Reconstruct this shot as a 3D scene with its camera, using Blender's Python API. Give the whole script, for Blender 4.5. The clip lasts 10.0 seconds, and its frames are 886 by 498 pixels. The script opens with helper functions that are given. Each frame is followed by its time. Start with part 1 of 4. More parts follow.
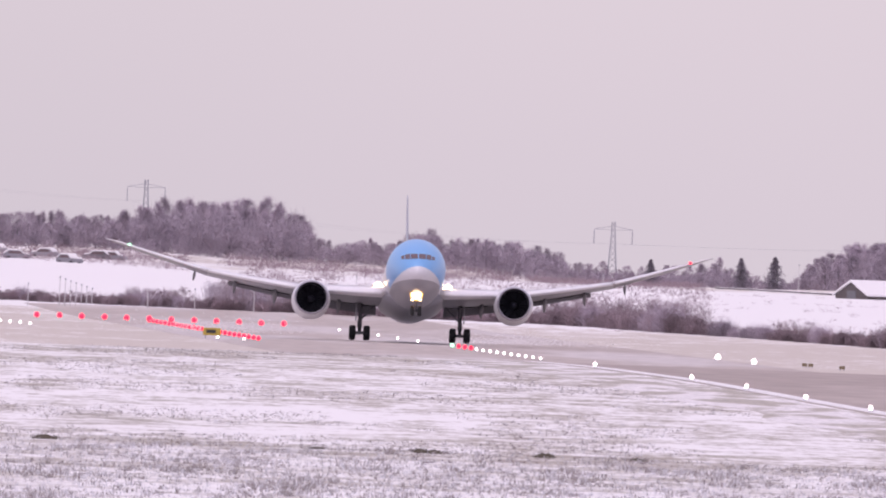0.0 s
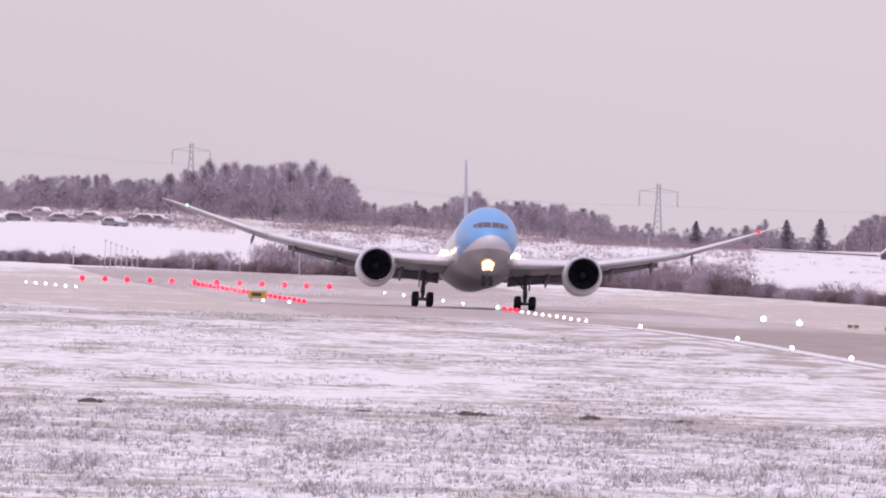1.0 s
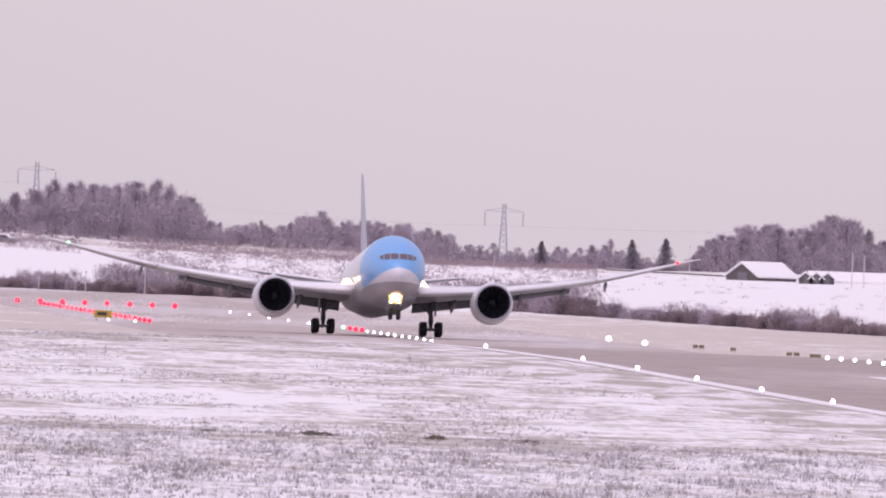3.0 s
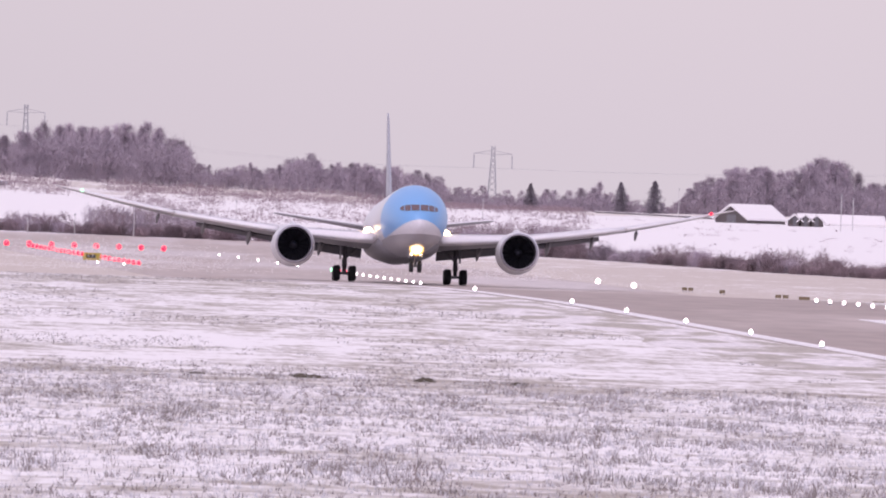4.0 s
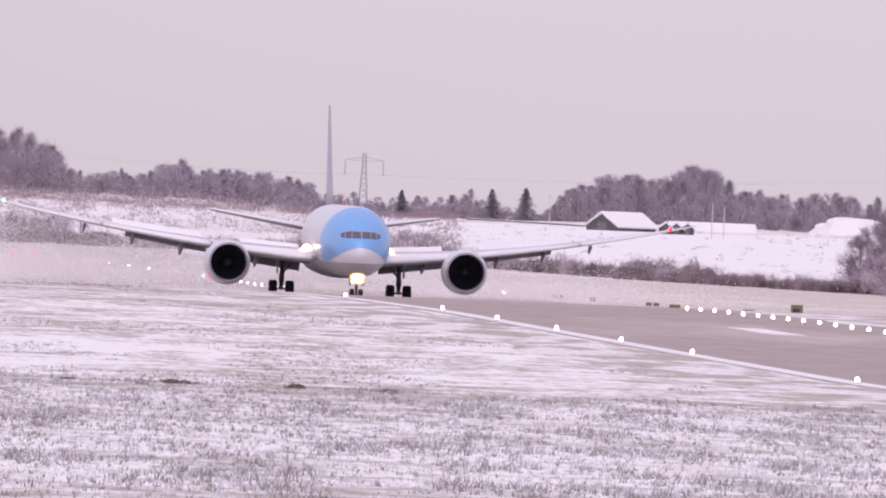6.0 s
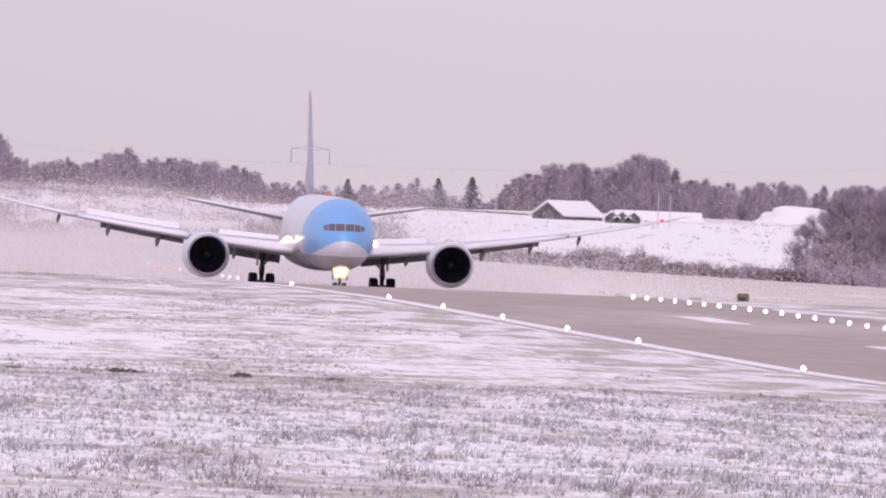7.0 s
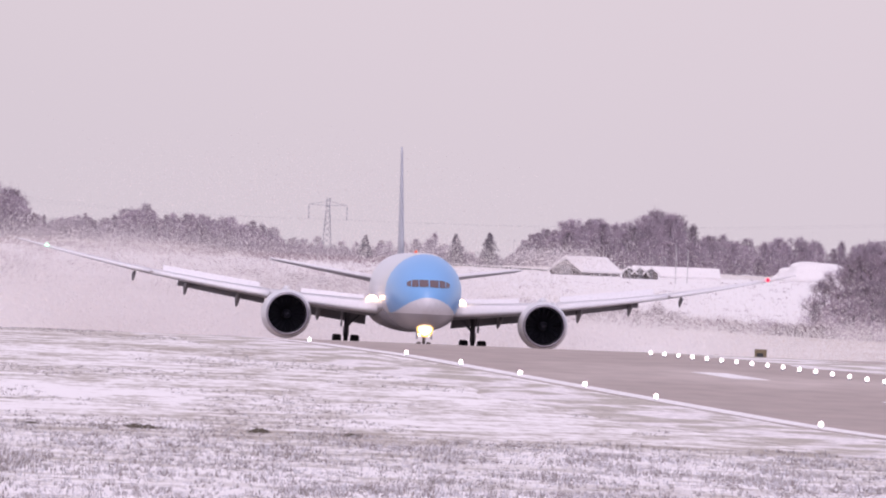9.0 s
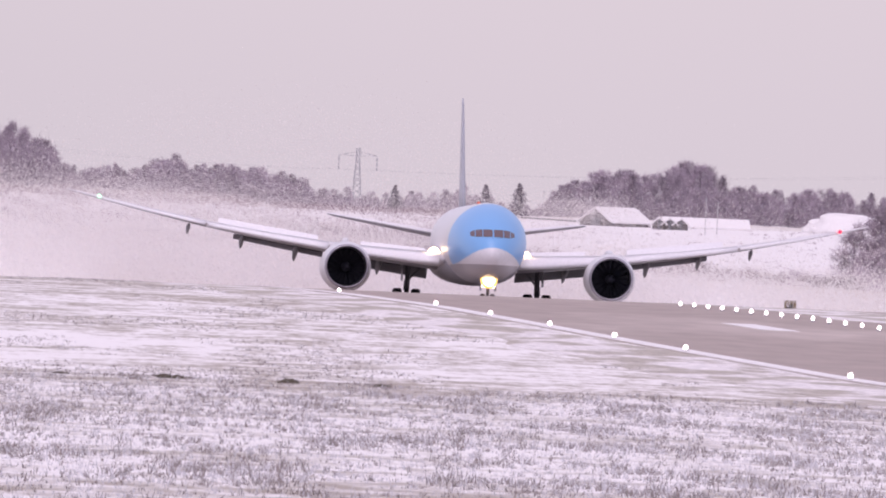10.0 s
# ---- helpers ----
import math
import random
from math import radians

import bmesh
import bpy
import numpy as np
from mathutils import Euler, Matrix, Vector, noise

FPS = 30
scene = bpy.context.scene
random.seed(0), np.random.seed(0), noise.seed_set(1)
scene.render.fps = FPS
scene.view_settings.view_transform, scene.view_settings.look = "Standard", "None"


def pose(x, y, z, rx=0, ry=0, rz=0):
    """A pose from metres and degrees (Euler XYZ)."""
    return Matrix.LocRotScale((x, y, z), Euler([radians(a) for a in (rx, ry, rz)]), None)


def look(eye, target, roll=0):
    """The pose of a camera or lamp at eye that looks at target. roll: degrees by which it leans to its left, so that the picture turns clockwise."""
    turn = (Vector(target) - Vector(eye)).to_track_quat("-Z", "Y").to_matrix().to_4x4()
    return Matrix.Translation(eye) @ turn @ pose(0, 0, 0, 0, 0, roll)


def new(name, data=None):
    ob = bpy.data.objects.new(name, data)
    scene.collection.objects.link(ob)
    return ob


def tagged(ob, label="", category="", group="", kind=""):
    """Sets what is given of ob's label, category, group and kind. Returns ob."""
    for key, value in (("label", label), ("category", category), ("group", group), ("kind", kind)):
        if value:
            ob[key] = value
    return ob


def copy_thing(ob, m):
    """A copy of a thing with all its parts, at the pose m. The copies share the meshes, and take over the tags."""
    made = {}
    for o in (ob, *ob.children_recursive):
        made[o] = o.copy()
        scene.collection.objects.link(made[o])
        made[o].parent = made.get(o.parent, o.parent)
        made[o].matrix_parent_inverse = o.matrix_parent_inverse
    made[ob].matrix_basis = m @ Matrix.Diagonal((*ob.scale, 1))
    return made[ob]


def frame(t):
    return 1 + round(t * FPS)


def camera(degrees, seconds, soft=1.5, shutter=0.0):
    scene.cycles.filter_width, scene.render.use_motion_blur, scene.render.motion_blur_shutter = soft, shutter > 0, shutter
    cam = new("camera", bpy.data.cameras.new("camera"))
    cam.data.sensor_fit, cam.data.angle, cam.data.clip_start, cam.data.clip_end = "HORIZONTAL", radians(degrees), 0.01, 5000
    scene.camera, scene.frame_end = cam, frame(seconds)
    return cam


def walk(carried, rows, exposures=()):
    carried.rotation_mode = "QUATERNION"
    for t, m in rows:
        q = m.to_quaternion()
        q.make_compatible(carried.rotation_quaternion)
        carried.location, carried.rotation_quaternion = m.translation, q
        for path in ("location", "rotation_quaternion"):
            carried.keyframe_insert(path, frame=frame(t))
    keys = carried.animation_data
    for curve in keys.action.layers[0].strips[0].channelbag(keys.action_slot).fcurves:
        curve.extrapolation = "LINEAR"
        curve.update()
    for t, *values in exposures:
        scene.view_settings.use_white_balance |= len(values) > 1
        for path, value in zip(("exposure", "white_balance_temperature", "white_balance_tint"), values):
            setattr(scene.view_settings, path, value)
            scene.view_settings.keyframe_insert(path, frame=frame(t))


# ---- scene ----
# A twin-engined airliner lands on a snowy runway, watched from far off through a long lens.
# Metres; the far part of the runway lies at z = 0, the camera at z = 10.4.
F = 46000.0            # ticks per radian: bearings and drops below are given in ticks
EYE = (0.0, 0.0, 10.4)
HORIZON = 20.0         # the eye level lies this many ticks above the first aim
cam = camera(1.953, 10.0, soft=2.0)


def aim(right, down, roll):
    return look(EYE, (right / F * 1000, 1000, EYE[2] - (HORIZON + down) / F * 1000), roll)


AIMS = [
    (0, 0.0, 0.0, 2.18), (0.5, -100.8, 51.0, 2.05), (1, -77.7, 69.2, 2.02), (1.5, 30.9, 14.5, 2.11),
    (2, 121.7, 15.8, 2.08), (2.2, 181.7, 20.5, 2.07), (3.3, 193.2, 28.4, 2.09), (3.5, 149.7, 61.6, 2.09),
    (4, 217.4, 125.7, 2.09), (4.5, 241.7, 106.2, 2.10), (5, 310.1, 70.9, 2.14), (5.2, 363.7, 73.4, 2.18),
    (6.3, 452.9, 138.6, 2.34), (6.5, 487.6, 158.7, 2.31), (7, 541.5, 121.4, 2.32), (7.5, 562.4, 94.8, 2.31),
    (8, 555.1, 88.0, 2.32), (8.5, 520.3, 57.1, 2.25), (9, 506.3, 24.0, 2.32), (9.5, 423.1, 56.4, 2.35),
    (10, 457.2, 113.5, 2.42)]
walk(cam, [(t, aim(a, b, r)) for t, a, b, r in AIMS], exposures=[(0, -0.01, 6600, 35), (10, -0.01, 6600, 35)])

# ---- light: a bright overcast winter sky ----
world = bpy.data.worlds.new("overcast_sky")
scene.world = world
world.use_nodes = True
wn, wl = world.node_tree.nodes, world.node_tree.links
wn.clear()
sky = wn.new("ShaderNodeTexSky")
sky.sky_type, sky.sun_disc = "NISHITA", False
sky.sun_elevation, sky.sun_rotation = radians(64), radians(208)
skyb = wn.new("ShaderNodeBackground")
skyb.inputs["Strength"].default_value = 0.05
wl.new(sky.outputs[0], skyb.inputs[0])
cloud = wn.new("ShaderNodeBackground")
ctex = wn.new("ShaderNodeTexNoise")
ctex.inputs["Scale"].default_value, ctex.inputs["Detail"].default_value = 9.0, 3.0
cramp = wn.new("ShaderNodeValToRGB")
cramp.color_ramp.elements[0].position, cramp.color_ramp.elements[1].position = 0.3, 0.7
cramp.color_ramp.elements[0].color = (0.515, 0.532, 0.562, 1)
cramp.color_ramp.elements[1].color = (0.588, 0.598, 0.625, 1)
wl.new(ctex.outputs["Fac"], cramp.inputs[0])
wl.new(cramp.outputs[0], cloud.inputs[0])
cloud.inputs["Strength"].default_value = 0.84
addn, outn = wn.new("ShaderNodeAddShader"), wn.new("ShaderNodeOutputWorld")
wl.new(skyb.outputs[0], addn.inputs[0])
wl.new(cloud.outputs[0], addn.inputs[1])
wl.new(addn.outputs[0], outn.inputs[0])
sun = new("sun", bpy.data.lights.new("sun", "SUN"))
sun.data.energy, sun.data.angle, sun.data.color = 1.15, radians(40), (1.0, 0.95, 0.89)
sun.matrix_world = look((-220, -420, 1000), (0, 0, 0))


# ---- materials ----
def mat(name, colour, rough=0.6, metal=0.0, vary=0.12, scale=1.0, bump=0.0, other=None, cover=0.5, stretch=(1, 1, 1), random_tone=0.0):
    """A surface whose tone varies at two scales; other: a second colour in patches of that cover."""
    m = bpy.data.materials.new(name)
    m.use_nodes = True
    n, l = m.node_tree.nodes, m.node_tree.links
    b = n["Principled BSDF"]
    b.inputs["Roughness"].default_value, b.inputs["Metallic"].default_value = rough, metal
    co, mp = n.new("ShaderNodeTexCoord"), n.new("ShaderNodeMapping")
    mp.inputs["Scale"].default_value = stretch
    l.new(co.outputs["Object"], mp.inputs[0])
    big, fine = n.new("ShaderNodeTexNoise"), n.new("ShaderNodeTexNoise")
    for tex, s, d in ((big, scale, 5.0), (fine, scale * 9, 4.0)):
        tex.inputs["Scale"].default_value, tex.inputs["Detail"].default_value = s, d
        l.new(mp.outputs[0], tex.inputs[0])
    base = n.new("ShaderNodeMix")
    base.data_type = "RGBA"
    base.inputs[6].default_value = (*colour, 1)
    base.inputs[7].default_value = (*(other or colour), 1)
    ramp = n.new("ShaderNodeMapRange")
    ramp.inputs[1].default_value, ramp.inputs[2].default_value = 0.62 - 0.3 * cover, 0.74 - 0.3 * cover
    l.new(big.outputs["Fac"], ramp.inputs[0])
    l.new(ramp.outputs[0], base.inputs[0])
    tone = n.new("ShaderNodeMapRange")
    tone.inputs[1].default_value, tone.inputs[2].default_value = 0.3, 0.7
    tone.inputs[3].default_value, tone.inputs[4].default_value = 1 - vary, 1 + vary
    l.new(fine.outputs["Fac"], tone.inputs[0])
    hsv = n.new("ShaderNodeHueSaturation")
    l.new(base.outputs[2], hsv.inputs["Color"])
    value = tone.outputs[0]
    if random_tone:
        info, spread, mul = n.new("ShaderNodeObjectInfo"), n.new("ShaderNodeMapRange"), n.new("ShaderNodeMath")
        spread.inputs[3].default_value, spread.inputs[4].default_value = 1 - random_tone, 1 + random_tone
        mul.operation = "MULTIPLY"
        l.new(info.outputs["Random"], spread.inputs[0])
        l.new(spread.outputs[0], mul.inputs[0])
        l.new(value, mul.inputs[1])
        value = mul.outputs[0]
    l.new(value, hsv.inputs["Value"])
    l.new(hsv.outputs[0], b.inputs["Base Color"])
    if bump:
        bp = n.new("ShaderNodeBump")
        bp.inputs["Strength"].default_value, bp.inputs["Distance"].default_value = 0.6, bump
        l.new(fine.outputs["Fac"], bp.inputs["Height"])
        l.new(bp.outputs[0], b.inputs["Normal"])
    return m


def glow(name, colour, strength):
    m = bpy.data.materials.new(name)
    m.use_nodes = True
    b = m.node_tree.nodes["Principled BSDF"]
    b.inputs["Base Color"].default_value = (*colour, 1)
    b.inputs["Emission Color"].default_value, b.inputs["Emission Strength"].default_value = (*colour, 1), strength
    return m


def ground_material():
    """Snow with frozen grass showing through in long wind-swept streaks."""
    m = bpy.data.materials.new("snowy_grass")
    m.use_nodes = True
    n, l = m.node_tree.nodes, m.node_tree.links
    b = n["Principled BSDF"]
    b.inputs["Roughness"].default_value = 0.8
    geo = n.new("ShaderNodeNewGeometry")

    def noise_at(sx, sy, detail, shift=0.0):
        mp, tex = n.new("ShaderNodeMapping"), n.new("ShaderNodeTexNoise")
        mp.inputs["Scale"].default_value = (sx, sy, 0.0)
        mp.inputs["Location"].default_value = (shift, shift * 1.7, shift)
        tex.inputs["Scale"].default_value, tex.inputs["Detail"].default_value = 1.0, detail
        tex.inputs["Roughness"].default_value = 0.6
        l.new(geo.outputs["Position"], mp.inputs[0])
        l.new(mp.outputs[0], tex.inputs[0])
        return tex.outputs["Fac"]

    def maths(op, a, c):
        k = n.new("ShaderNodeMath")
        k.operation = op
        for i, v in enumerate((a, c)):
            if isinstance(v, float):
                k.inputs[i].default_value = v
            else:
                l.new(v, k.inputs[i])
        return k.outputs[0]

    streak = noise_at(0.09, 0.016, 6.0)
    ripple = noise_at(0.42, 0.075, 5.0, 3.0)
    patch = noise_at(0.03, 0.004, 3.0, 11.0)
    blade = noise_at(2.2, 0.12, 3.0, 5.0)
    sep = n.new("ShaderNodeSeparateXYZ")
    l.new(geo.outputs["Position"], sep.inputs[0])
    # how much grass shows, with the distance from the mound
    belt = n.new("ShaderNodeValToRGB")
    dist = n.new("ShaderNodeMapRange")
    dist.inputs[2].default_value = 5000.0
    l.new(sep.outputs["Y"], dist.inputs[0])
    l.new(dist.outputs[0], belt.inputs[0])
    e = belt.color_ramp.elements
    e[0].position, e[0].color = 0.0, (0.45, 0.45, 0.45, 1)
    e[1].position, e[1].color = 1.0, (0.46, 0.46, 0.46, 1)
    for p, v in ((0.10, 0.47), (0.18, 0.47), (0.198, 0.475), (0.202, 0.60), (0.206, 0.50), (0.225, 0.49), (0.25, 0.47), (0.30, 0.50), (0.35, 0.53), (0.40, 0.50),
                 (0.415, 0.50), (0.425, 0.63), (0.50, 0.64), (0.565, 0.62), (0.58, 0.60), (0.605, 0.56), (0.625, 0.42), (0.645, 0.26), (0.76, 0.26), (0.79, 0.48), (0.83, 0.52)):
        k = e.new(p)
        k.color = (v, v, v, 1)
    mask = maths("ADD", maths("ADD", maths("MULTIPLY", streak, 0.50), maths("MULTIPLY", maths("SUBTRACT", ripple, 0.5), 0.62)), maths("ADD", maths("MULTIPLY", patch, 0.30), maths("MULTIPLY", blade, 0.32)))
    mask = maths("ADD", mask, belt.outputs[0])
    show = n.new("ShaderNodeMapRange")
    show.inputs[1].default_value, show.inputs[2].default_value = 0.985, 1.17
    show.inputs[4].default_value = 0.85
    l.new(mask, show.inputs[0])
    grass = n.new("ShaderNodeMix")
    grass.data_type = "RGBA"
    grass.inputs[6].default_value, grass.inputs[7].default_value = (0.24, 0.21, 0.14, 1), (0.38, 0.31, 0.245, 1)
    l.new(patch, grass.inputs[0])
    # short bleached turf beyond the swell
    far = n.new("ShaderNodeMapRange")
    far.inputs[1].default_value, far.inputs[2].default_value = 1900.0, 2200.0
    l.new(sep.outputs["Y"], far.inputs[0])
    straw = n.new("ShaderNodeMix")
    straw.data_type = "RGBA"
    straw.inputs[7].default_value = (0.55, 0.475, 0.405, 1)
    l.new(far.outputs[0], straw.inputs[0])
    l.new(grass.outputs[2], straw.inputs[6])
    mix = n.new("ShaderNodeMix")
    mix.data_type = "RGBA"
    mix.inputs[6].default_value = (0.90, 0.875, 0.87, 1)
    l.new(show.outputs[0], mix.inputs[0])
    l.new(straw.outputs[2], mix.inputs[7])
    l.new(mix.outputs[2], b.inputs["Base Color"])
    bp = n.new("ShaderNodeBump")
    bp.inputs["Distance"].default_value, bp.inputs["Strength"].default_value = 0.08, 0.5
    l.new(blade, bp.inputs["Height"])
    l.new(bp.outputs[0], b.inputs["Normal"])
    return m


def livery_material():
    """White hull, pale-blue forehead round the cockpit, shade of the lower hull painted in grey."""
    m = mat("hull_paint", (0.70, 0.69, 0.73), 0.3, 0.0, 0.05, 0.5)
    n, l = m.node_tree.nodes, m.node_tree.links
    b = n["Principled BSDF"]
    old = b.inputs["Base Color"].links[0].from_socket
    co, sep = n.new("ShaderNodeTexCoord"), n.new("ShaderNodeSeparateXYZ")
    l.new(co.outputs["Object"], sep.inputs[0])

    def maths(op, a, c):
        k = n.new("ShaderNodeMath")
        k.operation = op
        for i, v in enumerate((a, c)):
            if isinstance(v, (float, int)):
                k.inputs[i].default_value = v
            else:
                l.new(v, k.inputs[i])
        return k.outputs[0]

    x2 = maths("MULTIPLY", sep.outputs["X"], sep.outputs["X"])
    # lower edge of the blue: an arch over the chin
    edge = maths("SUBTRACT", 4.40, maths("MULTIPLY", x2, 0.22))
    low = maths("GREATER_THAN", sep.outputs["Z"], edge)
    # rear edge leans back towards the belly
    rear = maths("GREATER_THAN", maths("ADD", sep.outputs["Y"], maths("MULTIPLY", sep.outputs["Z"], -0.9)), 13.4)
    blue = maths("MULTIPLY", low, rear)
    mix = n.new("ShaderNodeMix")
    mix.data_type = "RGBA"
    mix.inputs[7].default_value = (0.19, 0.45, 0.80, 1)
    l.new(old, mix.inputs[6])
    l.new(blue, mix.inputs[0])
    # the lower hull's shade, put in as grey below a fixed height
    belly_shade = n.new("ShaderNodeMix")
    belly_shade.data_type = "RGBA"
    belly_shade.inputs[7].default_value = (0.34, 0.33, 0.36, 1)
    l.new(mix.outputs[2], belly_shade.inputs[6])
    l.new(maths("LESS_THAN", sep.outputs["Z"], 3.15), belly_shade.inputs[0])
    l.new(belly_shade.outputs[2], b.inputs["Base Color"])
    return m


SNOWY = ground_material()
HULL = livery_material()
ASPHALT = mat("swept_asphalt", (0.395, 0.325, 0.295), 0.75, vary=0.10, scale=0.05, bump=0.01, other=(0.50, 0.425, 0.39), cover=0.45, stretch=(1, 0.12, 1))
ASPHALT_SNOWY = mat("snow_blown_asphalt", (0.49, 0.42, 0.385), 0.75, vary=0.10, scale=0.06, bump=0.01, other=(0.60, 0.545, 0.53), cover=0.55, stretch=(1, 0.08, 1))
SNOW_GRIT = mat("trampled_snow", (0.80, 0.765, 0.765), 0.85, vary=0.22, scale=0.32, bump=0.03, other=(0.46, 0.42, 0.365), cover=0.58, stretch=(1, 0.14, 1))
SNOW = mat("fresh_snow", (0.88, 0.855, 0.86), 0.85, vary=0.05, scale=0.8, bump=0.03)
PAINT_LINE = mat("runway_paint", (0.88, 0.86, 0.86), 0.7, vary=0.06, scale=0.6, other=(0.72, 0.69, 0.69), cover=0.25)
WHITE = mat("white_paint", (0.74, 0.74, 0.76), 0.35, vary=0.05, scale=0.6)
# wing tops lightened and undersides darkened, so their shading is in the colour
WING_GREY_SHADE = mat("wing_grey_and_shade", (0.33, 0.325, 0.36), 0.4, vary=0.08, scale=0.7)
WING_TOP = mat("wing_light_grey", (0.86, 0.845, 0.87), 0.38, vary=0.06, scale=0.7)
# blue-grey fin paint, darkened part of the way for its backlit shade
FIN_GREY = mat("fin_paint_shaded", (0.42, 0.44, 0.50), 0.4, vary=0.06, scale=0.5)
# one uneven dark grey for flaps, their fairings and plank doors
DARK_GREY = mat("dull_dark_grey", (0.17, 0.165, 0.18), 0.55, vary=0.15, scale=1.5)
LIP = mat("inlet_lip_metal", (0.42, 0.40, 0.45), 0.5, 0.8, 0.06, 2.0)
SPINNER = mat("spinner_grey", (0.04, 0.04, 0.055), 0.5, vary=0.1, scale=3.0)
# fan and lining kept near black, so the blades barely show
FAN = mat("fan_near_black", (0.012, 0.012, 0.02), 0.7, 0.0, 0.1, 3.0)
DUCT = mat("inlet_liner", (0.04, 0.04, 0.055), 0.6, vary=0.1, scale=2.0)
STEEL = mat("gear_steel", (0.17, 0.165, 0.18), 0.45, 0.5, 0.1, 3.0)
TYRE = mat("tyre_rubber", (0.025, 0.025, 0.028), 0.8, vary=0.2, scale=4.0)
GLASS = mat("cockpit_glass", (0.16, 0.11, 0.12), 0.12, 0.0, 0.1, 1.0)
BARK = mat("winter_bark", (0.25, 0.205, 0.24), 0.9, vary=0.25, scale=2.0, random_tone=0.3)
# twig tone lifted to carry the haze of the distance in its colour
TWIG = mat("hazed_bare_twigs", (0.41, 0.345, 0.40), 0.9, vary=0.3, scale=1.2, random_tone=0.25)
TWIG_RED = mat("hawthorn_twigs", (0.30, 0.225, 0.25), 0.9, vary=0.3, scale=1.5, random_tone=0.3)
NEEDLE = mat("dark_needles", (0.25, 0.22, 0.26), 0.8, vary=0.3, scale=2.0, random_tone=0.2)
BLADE = mat("frozen_grass", (0.27, 0.24, 0.235), 0.8, vary=0.25, scale=3.0, other=(0.34, 0.29, 0.28), cover=0.5)
FROST = mat("frosted_grass", (0.62, 0.61, 0.64), 0.8, vary=0.15, scale=3.0)
GALV = mat("galvanised_steel", (0.42, 0.42, 0.45), 0.5, 0.6, 0.12, 1.0)
SOIL = mat("dark_turf", (0.10, 0.085, 0.06), 0.9, vary=0.3, scale=6.0)
GALV_PALE = mat("pale_mast_paint", (0.62, 0.60, 0.60), 0.5, vary=0.1, scale=2.0)
BRICK_WALL = mat("dark_timber_wall", (0.13, 0.11, 0.11), 0.8, vary=0.2, scale=2.0)
SIGN_YELLOW = mat("sign_yellow", (0.50, 0.37, 0.06), 0.5, vary=0.1, scale=2.0)
SIGN_BROWN = mat("weathered_sign_brown", (0.22, 0.17, 0.10), 0.6, vary=0.15, scale=2.0)
POST_WOOD = mat("weathered_post_wood", (0.50, 0.46, 0.46), 0.8, vary=0.2, scale=2.0)
SIGN_DARK = mat("sign_black", (0.04, 0.04, 0.04), 0.5)
CAR_PAINT = mat("car_paint", (0.28, 0.27, 0.30), 0.3, vary=0.1, scale=1.0, random_tone=0.6)


def powder():
    """Snow powder in the air: light goes through the grains as well as off them."""
    m = bpy.data.materials.new("snow_powder")
    m.use_nodes = True
    n, l = m.node_tree.nodes, m.node_tree.links
    n.clear()
    a, b, mix, out = n.new("ShaderNodeBsdfDiffuse"), n.new("ShaderNodeBsdfTranslucent"), n.new("ShaderNodeMixShader"), n.new("ShaderNodeOutputMaterial")
    for k in (a, b):
        k.inputs["Color"].default_value = (0.99, 0.955, 0.935, 1)
    l.new(a.outputs[0], mix.inputs[1])
    l.new(b.outputs[0], mix.inputs[2])
    l.new(mix.outputs[0], out.inputs[0])
    return m


FLAKE = powder()
LAMP_WARM = glow("landing_lamp_glow", (1.0, 0.80, 0.42), 9.0)
# amber fringe of glare round the nose lamp, as a glowing surface
LAMP_AMBER = glow("lamp_halo_glow", (1.0, 0.62, 0.16), 1.5)
LAMP_WHITE = glow("runway_lamp_white", (1.0, 0.97, 0.90), 4.0)
LAMP_RED = glow("runway_lamp_red", (1.0, 0.02, 0.045), 2.4)
LAMP_GREEN = glow("green_lamp", (0.35, 1.0, 0.55), 2.0)
BEACON = glow("red_beacon_glow", (0.8, 0.16, 0.08), 0.35)


